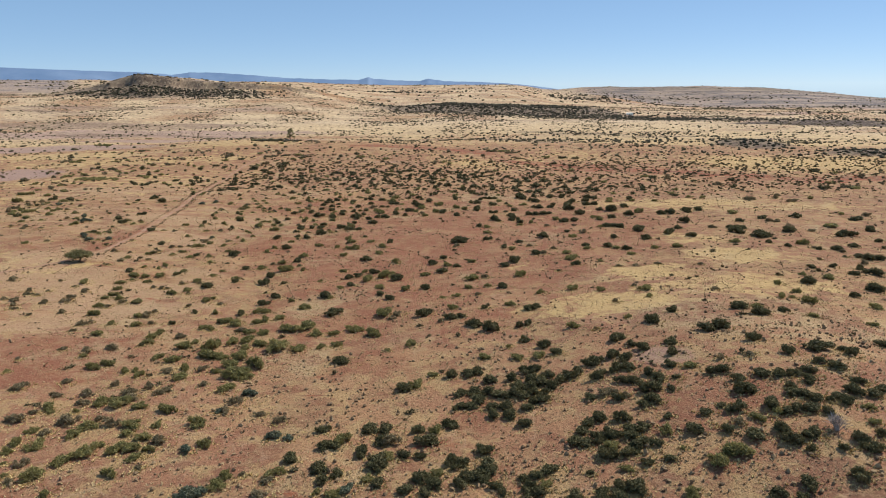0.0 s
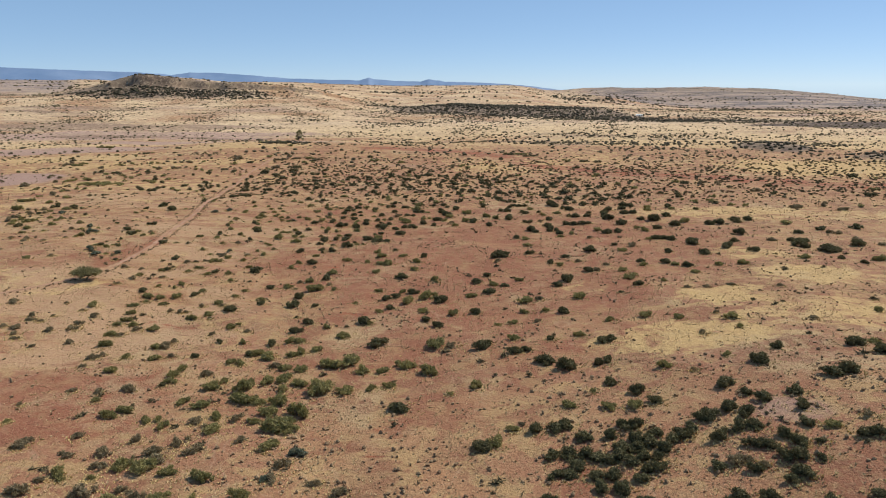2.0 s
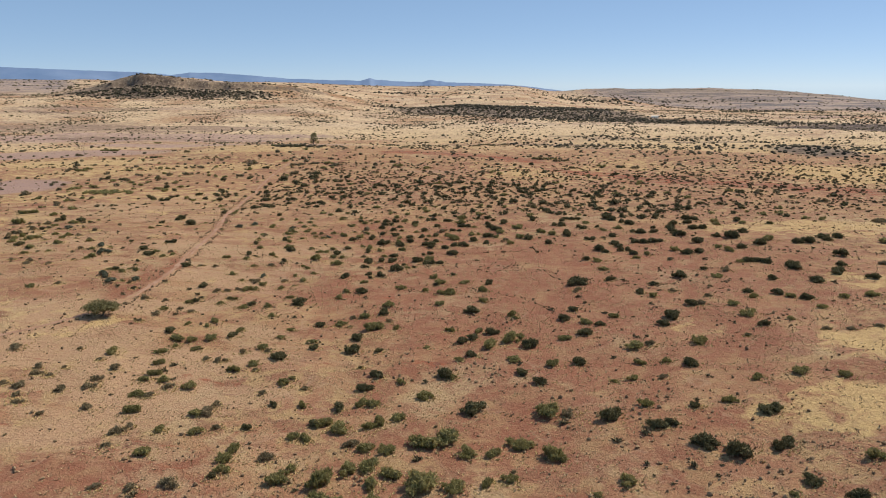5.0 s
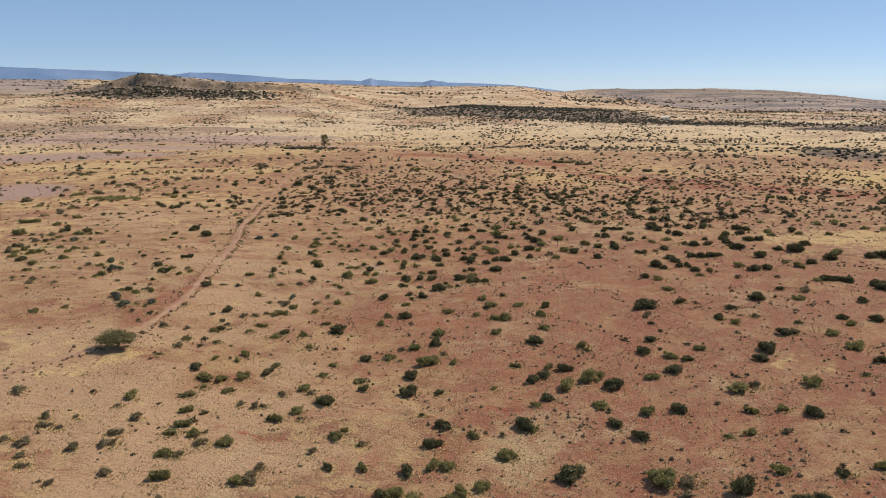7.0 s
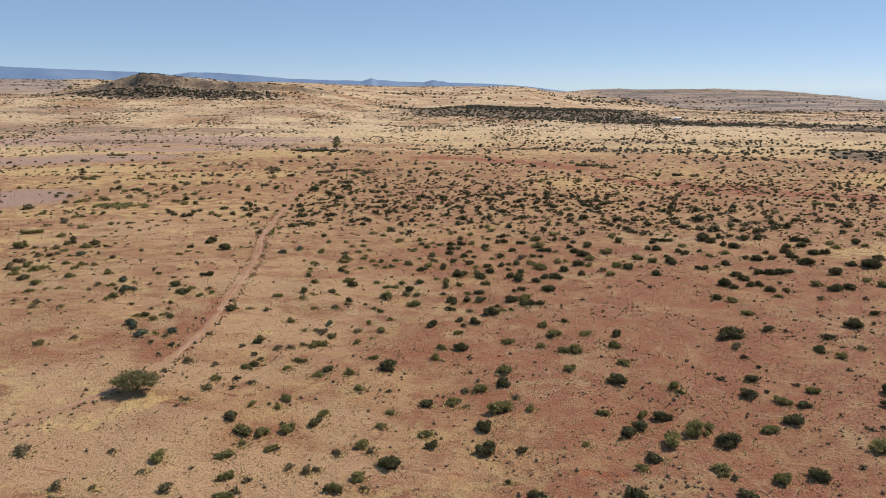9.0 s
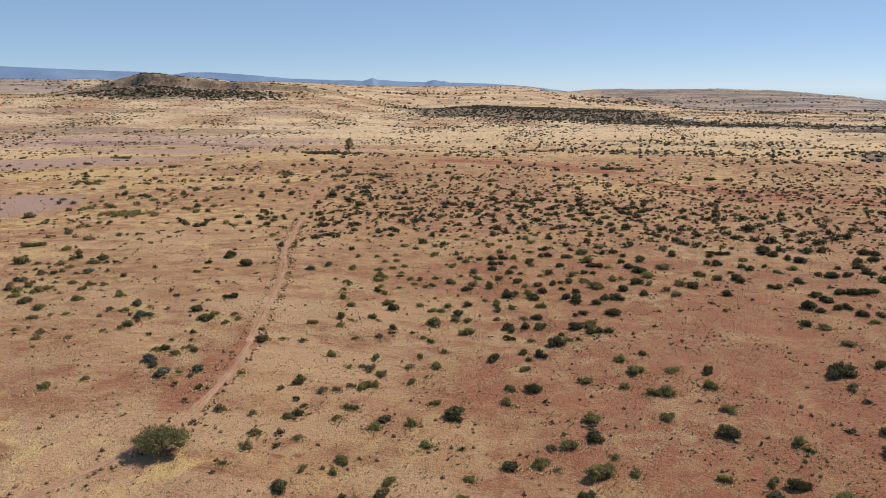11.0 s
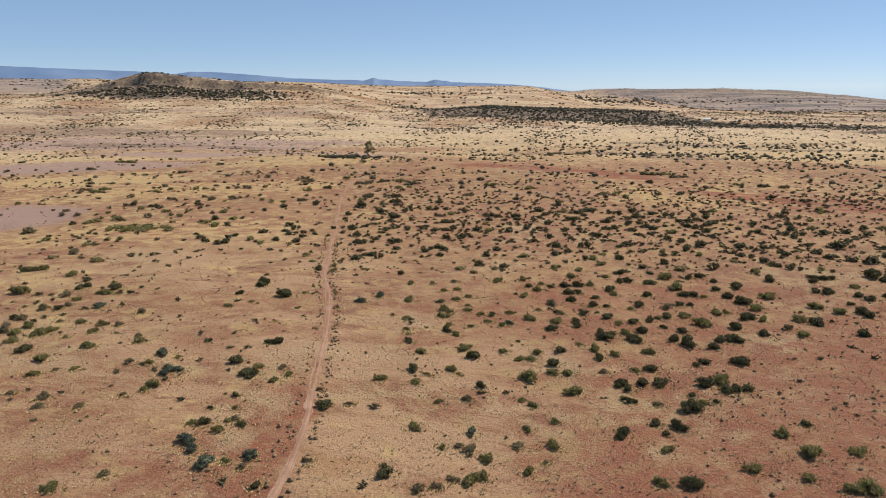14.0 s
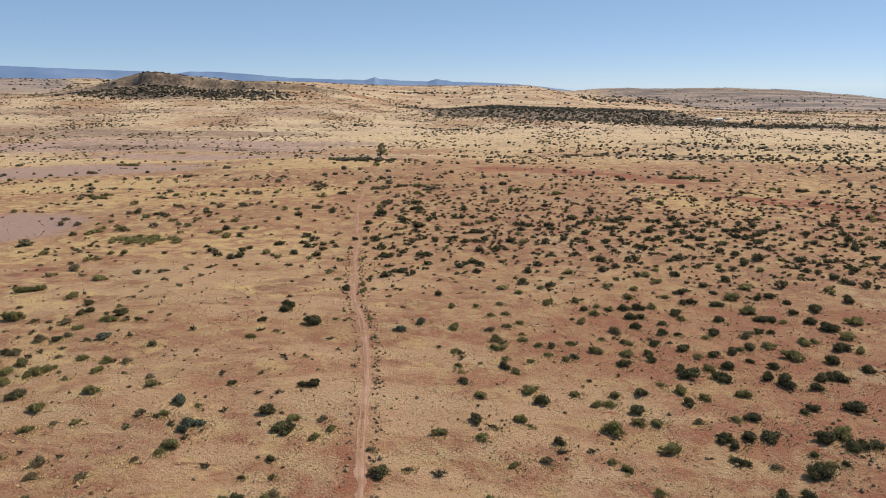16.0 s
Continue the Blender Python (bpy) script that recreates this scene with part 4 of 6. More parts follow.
plant("olive", [(-36.6, 112.8, 3.1), (-36, 125.2, 2.2), (-35.4, 134.8, 2.3), (-34.8, 119.4, 2.7), (-32.9, 108.5, 3.8), (-31.1, 126.6, 3.9), (-31, 116.2, 4.4), (-28, 128.1, 3.5), (-27.3, 116.1, 2.6), (-25.7, 124, 2.3), (-23.3, 116.9, 1.8), (-22.3, 123.7, 2.1), (-20.7, 117.6, 1.8), (-18.8, 125.9, 3.5), (-14.7, 123.1, 3.4), (-11.2, 113.5, 1), (-7.1, 115.7, 2.2), (5.5, 107, 1.8), (9.6, 111.3, 1.3), (10.6, 105.6, 2.2), (11.8, 134.8, 2.1), (13.7, 105, 2.3), (21.3, 116.9, 2.2), (31.4, 118.4, 1.4), (39, 132.3, 1.6), (54.8, 120.8, 1.8), (62.4, 115.4, 1.8), (62.9, 128.6, 2.2), (65.1, 128.7, 1.3), (66.8, 125.2, 2.9), (68.4, 133.6, 1.8), (70.9, 112.4, 1.9)])
plant("olive", [(79.4, 125.9, 2.1), (-86.1, 155.6, 2.1), (-78.4, 157.6, 2.2), (-77.9, 163.7, 2.7), (-77.3, 160.8, 1.4), (-76.9, 152.8, 2.1), (-76.8, 146.2, 1.8), (-76, 148.4, 2.2), (-75.7, 141.1, 2.1), (-75.5, 163.7, 2.3), (-74, 135.7, 2.3), (-73.7, 146.2, 1.8), (-73.3, 160.1, 1.6), (-68.8, 144, 2.3), (-64.6, 135.7, 2.1), (-63.9, 150.9, 2.1), (-61.8, 161.7, 2), (-61.3, 153.5, 1.9), (-54.4, 146.7, 2.2), (-53.6, 148.8, 1.1), (-49.9, 139.6, 1.9), (-41.3, 140.1, 2.6), (-39.3, 139.6, 2.1), (-35.7, 148, 2), (-32, 162.8, 1.2), (-31.9, 142.2, 2.2), (-31.3, 142.7, 2.1), (-27.5, 149.1, 1.7), (-26.4, 156.7, 1.6), (-20.6, 162.8, 3.1), (-16.9, 155.6, 2.5), (-14.3, 135.1, 3.9)])
plant("olive", [(-11, 152.9, 2.5), (-2.1, 145.4, 1.2), (0, 135.5, 2.1), (1, 145.9, 2), (3.8, 152.4, 2.1), (5, 159.6, 3), (8, 152.2, 1.8), (16.2, 160.2, 2.7), (18.8, 142.3, 1.9), (25.4, 143.6, 2.7), (31.5, 141.1, 2.1), (39.7, 138, 2.8), (68.1, 141.5, 2.1), (78.6, 152.1, 1.8), (83.1, 149.3, 2.5), (-120.7, 189.9, 1.8), (-86.9, 179.5, 1.6), (-83.6, 184.8, 1.5), (-79.1, 171.6, 1.5), (-76.9, 184.6, 1.3), (-75.2, 171.5, 1.3), (-75.2, 188, 1.8), (-74.6, 174.1, 2.2), (-72.7, 165.2, 2.3), (-71.4, 182.5, 1.9), (-68.4, 170, 1.5), (-66.7, 183.9, 1.7), (-64.3, 178.3, 1.6), (-63.4, 190.6, 1.8), (-59.8, 166.9, 1.5), (-58.8, 171, 1.3), (-53.6, 165, 1.9)])
plant("olive", [(-52.7, 191.8, 1.8), (-49.9, 175, 2.3), (-45.6, 179.5, 2.3), (-43, 172.2, 3.8), (-41.3, 186.1, 2.5), (-38.4, 172.6, 1.5), (-30.5, 187, 2.1), (-30, 194.9, 2.1), (-27.9, 171.7, 1.8), (-27.9, 194.9, 2.9), (-22.3, 171, 1.7), (-20.7, 189.5, 2), (-16.3, 165.9, 3.6), (-15.3, 179.8, 2.3), (-14.9, 177.9, 1.4), (-6.7, 165.2, 2.3), (-1.5, 173.2, 2.6), (5.1, 177, 2.1), (16.8, 190.6, 1.9), (30.5, 181.1, 2.4), (30.7, 174.3, 3.5), (37.1, 186.9, 2.2), (37.4, 170.8, 1.7), (44.9, 187.2, 2.2), (46.9, 177.8, 2.1), (54.8, 183.9, 2.1), (60.9, 185.1, 2.8), (79, 190.6, 2.8), (96.4, 188.2, 3.1), (-140.1, 219.8, 1.8), (-134.6, 221.6, 1.4), (-124.2, 224, 1.6)])
plant("olive", [(-120.9, 214.4, 1.3), (-120.2, 215.9, 2.1), (-110.7, 205.6, 1.4), (-107.1, 224.2, 2.1), (-106.8, 203.7, 1.6), (-106.3, 206.4, 1.1), (-104.2, 205.5, 1.6), (-103.7, 196.9, 1.1), (-103.4, 219.6, 1.6), (-101.8, 221.9, 1.4), (-87.8, 223, 2), (-82.2, 221.9, 1.6), (-81.5, 208.2, 2.1), (-78.5, 215.9, 1.5), (-77.8, 203.3, 1.1), (-74.3, 195.4, 2.5), (-73, 196.9, 1.9), (-72.2, 201.1, 2), (-67.2, 198.4, 1.7), (-66.4, 209, 1.6), (-66.2, 217.9, 1.2), (-64.8, 216.1, 1.4), (-63.3, 204.5, 2.2), (-62.3, 211.2, 1.2), (-57.7, 221.1, 2.6), (-51.8, 196.5, 1.9), (-48.7, 203.9, 1.8), (-39.5, 199.8, 2.2), (-39.1, 217.7, 1.4), (-33.5, 197.8, 1.7), (-31.9, 208.6, 2.1), (-30.5, 203.3, 2.7)])
plant("olive", [(-24.4, 203.6, 2.2), (-20.6, 197.5, 2.3), (11, 215.4, 2.5), (11.1, 224, 2.3), (36, 205.2, 2.4), (47.2, 219.2, 1.8), (-154.2, 238.4, 2.4), (-153.6, 241.7, 2.7), (-152.3, 234.4, 2.2), (-150, 236.9, 1.5), (-149.2, 238.1, 2.6), (-148.1, 239.1, 2.3), (-144.8, 243.5, 1.8), (-141.8, 225.4, 2.7), (-140.8, 242.5, 2), (-140.2, 238.3, 1.7), (-137.1, 230.7, 2.2), (-129.7, 233.1, 2), (-121.2, 254.3, 1.6), (-120.6, 226.9, 1.1), (-85.5, 251.1, 1.7), (-85, 244.9, 1.3), (-84.5, 242.7, 0.9), (-81.9, 234.3, 1.8), (-78.6, 253.4, 1.8), (-77.3, 253.4, 1.6), (-77.2, 249, 1.3), (-76.6, 227.3, 2.1), (-75.7, 244.1, 1.8), (-75.4, 226.1, 0.8), (-74.3, 236.9, 2.5), (-72.8, 248.4, 1.3)])
plant("olive", [(-69.5, 251.5, 1.4), (-67.5, 236.6, 1.6), (-66.7, 249.4, 1.5), (-64.8, 233.4, 2), (-64.4, 225.9, 3.1), (-63.1, 233.8, 1.8), (-61.6, 236.6, 1.8), (-61.1, 253.4, 2.3), (-60.1, 228.4, 1.7), (-57.7, 228.2, 1.9), (-56.1, 252.3, 2.5), (-53.7, 240.4, 1.2), (-51.1, 238.3, 2.3), (-48.2, 236.3, 1.8), (-46.3, 229.7, 1.5), (-43.6, 252.4, 2), (-43.5, 247.4, 2.4), (-41.8, 237.5, 2), (-33.9, 225.2, 3.1), (-27.2, 253, 3.5), (-10.2, 246.7, 2.6), (22.1, 226.2, 1.8), (26.2, 231.1, 2.4), (35.6, 235.8, 2.6), (48.9, 238.6, 2.3), (49.8, 233.6, 3.2), (66.7, 247.2, 3.7), (-179.6, 284.2, 2.9), (-169.8, 265.8, 3.7), (-166.1, 279.3, 3.1), (-154.1, 259.2, 1.9), (-152.7, 272.8, 1.4)])
plant("olive", [(-151.2, 264.2, 2.6), (-149.5, 263.7, 1.9), (-108, 265.5, 1.1), (-101.6, 266.4, 1.3), (-85.8, 277, 2.1), (-85.4, 262.9, 2.1), (-80.8, 277.2, 1.4), (-78.2, 271.3, 1.6), (-78.1, 257.4, 2.2), (-76.9, 256, 1.4), (-75.5, 264.6, 1.9), (-75.2, 272.1, 1.6), (-73.2, 257.7, 1.8), (-73.2, 260.5, 1.2), (-72.8, 267, 1.7), (-70.7, 255.5, 1.4), (-65.6, 280.8, 2.7), (-64.6, 257.1, 1.8), (-60.5, 269.6, 2.2), (-59.3, 282.8, 2.1), (-57.1, 274.5, 2), (-55.5, 279.5, 1.8), (-54.4, 258.6, 2.1), (-53.4, 277.7, 2), (-44, 279.7, 2.1), (-40, 272.5, 2), (-38.9, 261.8, 1.6), (-34.7, 256.3, 1.8), (-28.9, 258.2, 2.3), (-24.3, 277.8, 3.5), (-21.4, 260.7, 2.6), (-20.1, 271.6, 1.7)])
plant("olive", [(-19.2, 261.3, 1.6), (-13.7, 256.1, 2), (-12, 263.4, 3.2), (-6.2, 255.7, 2.8), (-5.6, 272.2, 3.1), (1.2, 264.9, 3.2), (4.1, 261.2, 2.9), (19, 280.5, 2.4), (22, 267.8, 2.3), (27.9, 271.4, 2.6), (62.9, 278.3, 2.7), (64.2, 284.2, 3.1), (72.5, 280.4, 2.4), (81, 278.5, 2), (-176.7, 285.7, 3), (-105.4, 287.3, 2.2), (-71, 288.2, 2), (-47, 286.5, 2.4), (-38.5, 287.8, 1.8), (-24, 287.5, 3.4)])
plant("grey", [(-51.2, 71.8, 1.3), (-24.5, 73.7, 0.9), (-21.3, 72.1, 1.6), (-21, 69, 2.1), (-66.4, 97.9, 1.9), (-66.3, 99.5, 1.6), (-61, 101.5, 2), (-60.1, 87.3, 2.5), (-59.4, 96.1, 1.5), (-59.3, 90.1, 1.4), (-54.9, 97.2, 2.4), (-54.3, 84.1, 1.5), (-54.2, 93.8, 2.2), (-52.9, 87.7, 2.7), (-52.7, 100.8, 1.8), (-52.1, 75.9, 1.9), (-48.7, 88, 1.6), (-48.3, 96.6, 2.6), (-47.3, 95.2, 2.2), (-46.6, 99.2, 1.9), (-46.2, 86.2, 2.3), (-43.9, 96.8, 2.2), (-38.5, 100.2, 1.8), (-37.8, 81.8, 2.2), (-37.5, 75.1, 1.1), (-35.1, 97.4, 1.4), (-32.1, 90.6, 2.1), (-31.6, 93.6, 2.5), (-26.8, 89.7, 1.6), (-23.7, 87.5, 2), (-7.7, 80.3, 2.9), (20.9, 88.2, 1.8)])
plant("grey", [(22.1, 88.3, 1.4), (23.4, 86.9, 1.4), (34.1, 76.6, 1.7), (38.5, 94.2, 1.8), (42.6, 94.1, 1.6), (-85.8, 133, 1.4), (-73.9, 110.5, 1), (-73.2, 129.4, 1.8), (-72.7, 125.3, 1.5), (-72.2, 131.1, 1.4), (-69.1, 115.6, 1.4), (-65.3, 115.7, 1.6), (-61, 117, 2.2), (-60.3, 131.5, 1.4), (-51.5, 123.6, 2.1), (-46.5, 106.1, 2), (-41.2, 106.6, 1.9), (-40.7, 127, 2), (-11.1, 134.2, 2.3), (24.8, 113.9, 1), (32, 130.4, 1.5), (52.4, 134.3, 1.6), (-103.1, 156.4, 2.4), (-96.6, 142.5, 1.4), (-95.2, 149.1, 1.7), (-94.2, 146.5, 1.6), (-93.8, 141.5, 1.9), (-93.2, 146.8, 1.1), (-92.6, 157.2, 1), (-92.4, 138.6, 1.3), (-91.6, 146, 1.1), (-91, 149.3, 0.9)])
plant("grey", [(-90.9, 136.4, 1.6), (-87.2, 140.7, 2.2), (-86.8, 152.6, 1.1), (-83.9, 142, 1.6), (-83.6, 145, 1.8), (-82.7, 142.7, 1.2), (-82.5, 149.1, 1.8), (-80.4, 136.1, 1.6), (-73.6, 141.2, 1.6), (-71.9, 144, 1.9), (-70, 155.7, 1.4), (-67.8, 155, 1.6), (-66.7, 155.4, 1), (-64.7, 159.4, 1.4), (-63.1, 136.3, 2.6), (-62.6, 139, 1.4), (-60.4, 160, 1.2), (-60.3, 151.4, 0.9), (-57, 142.8, 1.4), (-51, 145.6, 1.3), (5.5, 145.4, 1.7), (7.8, 160.5, 1.9), (38.4, 142.1, 1.2), (40.2, 163.7, 1.4), (44, 162.5, 1.4), (49.6, 163.2, 1.6), (58.6, 160.1, 1.3), (72.5, 150.8, 1.3), (-116.1, 193.1, 1.4), (-93.6, 185.7, 1.9), (-88.7, 185.1, 1.3), (-88.6, 171.6, 1.1)])
plant("grey", [(-87.1, 175.8, 1.8), (-82.2, 188.1, 1.2), (-81.1, 179, 1.2), (-80.5, 193.1, 1.8), (-78.5, 194.1, 1.4), (-76.2, 188.2, 1.2), (-47.9, 173.9, 0.9), (-47.8, 178.7, 1.6), (-40.3, 176.5, 1.4), (21.9, 194.2, 1.9), (24.7, 183.2, 1.8), (28.1, 189, 1.6), (68.4, 179.8, 1.5), (91.3, 169.6, 1.1), (97, 183.1, 1.5), (101, 167.1, 2.2), (101.6, 178.3, 1.8), (-139.3, 213.2, 1.3), (-137.5, 221.4, 1), (-134, 212.3, 2.1), (-133, 209.3, 1.6), (-127.7, 209.2, 1.3), (-127.1, 223.9, 1.6), (-123.1, 212.6, 1.1), (-105.6, 207.3, 1.4), (-103.1, 224.6, 1.4), (-101.3, 195.7, 1.3), (-96.2, 217.6, 1.2), (-94.1, 197.7, 1.1), (-91.3, 213.8, 1.1), (-80.2, 224.9, 1), (-76.5, 195.8, 1.5)])
plant("grey", [(-75.8, 204, 1.1), (-74.4, 203.2, 2), (-74.2, 217.1, 1.6), (-68.1, 204.7, 1.6), (-64.8, 200.7, 0.9), (-46.2, 217.3, 1.6), (1.1, 196.2, 2.3), (30.7, 224.9, 1.8), (40.3, 211, 2.4), (80.5, 213.8, 2.3), (103, 210.4, 3.2), (108, 206.8, 2), (-157.2, 245.9, 2.4), (-157, 252.7, 2.5), (-156.5, 239.7, 2.8), (-153.6, 255, 1.8), (-149.4, 244.6, 1.1), (-143.5, 235.5, 1.2), (-142.5, 254.7, 1.4), (-137.5, 242.7, 1.8), (-136.8, 250, 1.9), (-135.8, 237.9, 1), (-130.8, 236, 1.5), (-84.5, 250.5, 1.3), (-51.6, 228.5, 1.5), (-11.5, 250.5, 2.2), (103.6, 225.9, 2.6), (105.5, 225, 2.7), (141.5, 237.1, 3), (-164.6, 263.5, 1.7), (-158.1, 261.9, 2.3), (-147.6, 263.2, 1.1)])
plant("grey", [(-117.5, 258, 1.2), (-99.7, 255.7, 1.2), (-78.7, 262.5, 1.9), (-75.8, 278.7, 1.7), (-58.5, 259.9, 1.3), (-55, 264.6, 2.7), (-30.7, 263.3, 2.9), (19.6, 255.3, 1.8), (119.2, 281.5, 3.4), (121.4, 281.9, 2.8), (132.2, 283.8, 3.9), (132.3, 273.1, 2.8), (134.4, 273.2, 3.1), (128.3, 308.3, 2.5), (122.8, 327, 3), (125, 326.5, 3.4), (108.3, 350.6, 3.6)])
plant("silver", [(-30.5, 68.6, 1.5), (-29.6, 68.9, 2.3), (-28.4, 69.4, 2.1), (-11.6, 69.6, 2), (-33.4, 79.3, 1.8), (-32.9, 90.5, 1.3), (-30.2, 96.7, 2.2), (-23.4, 83.1, 1.9), (-21, 82.4, 1.5), (-120, 220.6, 2.6), (-118.6, 221.7, 1.6), (-109.6, 200.7, 2.2), (-108.2, 198.8, 1.9), (-105.8, 196.1, 2.5), (-101.2, 198.2, 2.1), (-73.9, 207.6, 1.8), (-146.6, 253.3, 2.4), (-123.4, 227.8, 2.3), (-65.3, 250.4, 1.7), (-95.4, 260.1, 2.3), (-91.8, 264.9, 2.1)])
# bushes beyond the thick of the plain
sow("dark", [(129, 213.1, 3.1), (103, 232.1, 2.7), (104.8, 231.9, 3), (115.8, 233.7, 4), (132.9, 229, 3.1), (134.8, 229.9, 3.6), (-156.4, 302.4, 2.2), (-101.4, 300.7, 3.3), (-99.7, 305.8, 2), (-98.3, 305.1, 2.8), (-95.6, 302.3, 2.7), (-92.3, 314.3, 2.6), (-84, 311.6, 2.3), (-82.1, 313.8, 2.3), (-79.4, 306.8, 2.5), (-78.7, 313.1, 2.6), (-69.3, 296.5, 2.6), (-66.8, 307.8, 2.7), (-63.5, 315, 2.8), (-63.1, 295.1, 2.5), (-47.7, 310.4, 3.1), (-43.3, 314.5, 2.4), (-40, 305.8, 2), (-34.1, 291.2, 2.5), (-30.8, 305.8, 2.7), (-30, 299.4, 1.6), (-27, 297.3, 2.6), (-26.4, 292, 1.9), (-19.5, 302.1, 3), (-13.2, 313.8, 2.8), (-8.2, 297.5, 3.5), (3.8, 315, 2.4)])
sow("dark", [(4.4, 311.7, 2.7), (7.2, 310.8, 2.4), (7.8, 305.1, 3), (8.7, 301.8, 2.9), (10, 300.8, 2.3), (12.1, 298.2, 2.9), (14.3, 297.7, 1.9), (17.7, 312.8, 2.8), (21.2, 295, 1.6), (29.2, 310.8, 3.9), (33.3, 308.4, 3.5), (34.4, 292.8, 2.9), (37.1, 305.7, 4.2), (37.8, 294.4, 2.6), (40.7, 290.6, 3.6), (45.6, 313.1, 2.8), (46.5, 291.5, 3.6), (47, 306.5, 2.7), (50.9, 303, 4.2), (59.8, 309.7, 2.7), (63.9, 312.5, 4.3), (78.5, 303.3, 2.6), (85.1, 312.8, 3.5), (94.3, 294.9, 2.5), (164.7, 310.6, 3.4), (166.6, 310.4, 3), (-156, 324.1, 1.5), (-152.5, 327.5, 2.8), (-149.4, 322.7, 2.5), (-144.8, 319.4, 3), (-143.9, 327.6, 2.2), (-143.2, 330.8, 2.6)])
sow("dark", [(-142.9, 320.3, 2.7), (-136.3, 337.5, 3.3), (-129.8, 340.5, 2), (-129.5, 326.6, 3.1), (-127.3, 343.9, 3.4), (-126.9, 335.6, 2.6), (-123.3, 337.6, 2.3), (-122.5, 331.4, 2.2), (-122.4, 323.9, 2.8), (-121.3, 340.4, 2), (-119, 334.5, 2), (-114.5, 331.5, 1.6), (-108.6, 344.7, 3.1), (-105.8, 333.3, 3.2), (-104.5, 323.7, 2.8), (-102.3, 323.5, 2.5), (-99.6, 344, 1.7), (-99.3, 327.8, 2.2), (-97.4, 342.6, 2.4), (-94.2, 324.6, 2.8), (-91.9, 324.4, 2.5), (-90.7, 342.5, 2.7), (-81.9, 342.5, 2.7), (-80.1, 315.9, 2.7), (-78.8, 343.5, 2.7), (-77.7, 331.1, 2.9), (-73.7, 330.7, 1.6), (-73.1, 332.8, 3.2), (-72.3, 318.1, 1.8), (-70.3, 334, 1.9), (-67.8, 343.3, 3), (-58.1, 324.8, 1.8)])
sow("dark", [(-58.1, 342.7, 3.4), (-51.8, 326.6, 2.6), (-50.9, 333.3, 1.6), (-49.5, 344.4, 1.7), (-46, 334.1, 2.6), (-45.7, 343.8, 2), (-45.3, 321.6, 3.6), (-40, 343, 3), (-39.3, 332.8, 1.9), (-37.2, 321.2, 3.6), (-33.5, 341.8, 1.7), (-31.1, 335.6, 3.3), (-26.8, 321.1, 2.5), (-24.3, 323.1, 3.6), (-15.9, 337, 1.6), (-9.6, 332.3, 3.2), (-8, 318.4, 3.2), (-6.4, 329.6, 2.6), (-2.5, 323.8, 4.4), (2.6, 342.1, 2), (5.6, 337.2, 2.6), (7.1, 344.8, 3.4), (9.2, 324.6, 4), (11.5, 322.1, 2.5), (14.4, 320.3, 3.2), (17.9, 322.4, 2.2), (18.3, 316.6, 2.8), (19.2, 341.9, 2), (27.8, 316.4, 3.5), (30.6, 327, 2.9), (31.4, 343.1, 3.1), (32.9, 339.5, 3.1)])
sow("dark", [(37.3, 343.1, 2.4), (38.8, 324.2, 4.9), (45.9, 332.6, 3.4), (52, 315.9, 3.6), (52.5, 323.2, 2.9), (57.1, 320.6, 2.8), (57.3, 342.2, 3.5), (63.1, 319.6, 3.6), (73.5, 324.8, 3.7), (80.8, 322.9, 3.3), (87.8, 321.9, 2.4), (116.1, 337.1, 3.2), (128.2, 317.6, 3.8), (136.5, 342.3, 4), (-189, 353.9, 2.5), (-157.7, 357.7, 2.9), (-151.3, 348.5, 2.8), (-144.8, 374.4, 2.3), (-130.7, 350, 3.1), (-115.2, 345.3, 2.1), (-114, 369.2, 3), (-113.4, 360.5, 2.2), (-111.7, 346.1, 2.1), (-104.7, 348.5, 2.1), (-101.4, 373.6, 4.6), (-97.4, 359.1, 2.2), (-96.7, 364.8, 4.5), (-94.2, 345.6, 3.1), (-86.5, 345.1, 2.4), (-84.2, 347.6, 2.1), (-78.4, 356.4, 2.9), (-76.2, 355.8, 2.5)])
sow("dark", [(-75.9, 345.3, 3.1), (-63.6, 360.8, 2.9), (-62.5, 368.2, 3.4), (-59.5, 367.4, 3.4), (-53.4, 368.2, 3.4), (-53.1, 363.6, 2.6), (-51.2, 346.8, 2.8), (-47.8, 346.4, 2.1), (-47.7, 360.3, 2.9), (-43.4, 356.4, 3.2), (-42.4, 371.7, 3.1), (-37.9, 372, 2.7), (-35.2, 362.8, 3), (-34.6, 354, 2.5), (-34.1, 346.6, 2.1), (-32.8, 362.8, 3), (-28.3, 370.5, 2.7), (-28, 356.9, 2.2), (-25.9, 348.1, 2.1), (-22.5, 359.2, 3.3), (-21.9, 350, 2.8), (-17.2, 345.7, 3.1), (-15.5, 356.6, 3.2), (-13.9, 365.9, 3), (-11.5, 357.9, 2.5), (-10.8, 352.6, 2.8), (-9.8, 348.6, 3.1), (-9.4, 370.2, 3.8), (-4.1, 361, 2.6), (-3.6, 354.1, 2.1), (-0.8, 355.2, 1.8), (1.7, 373, 2.7)])
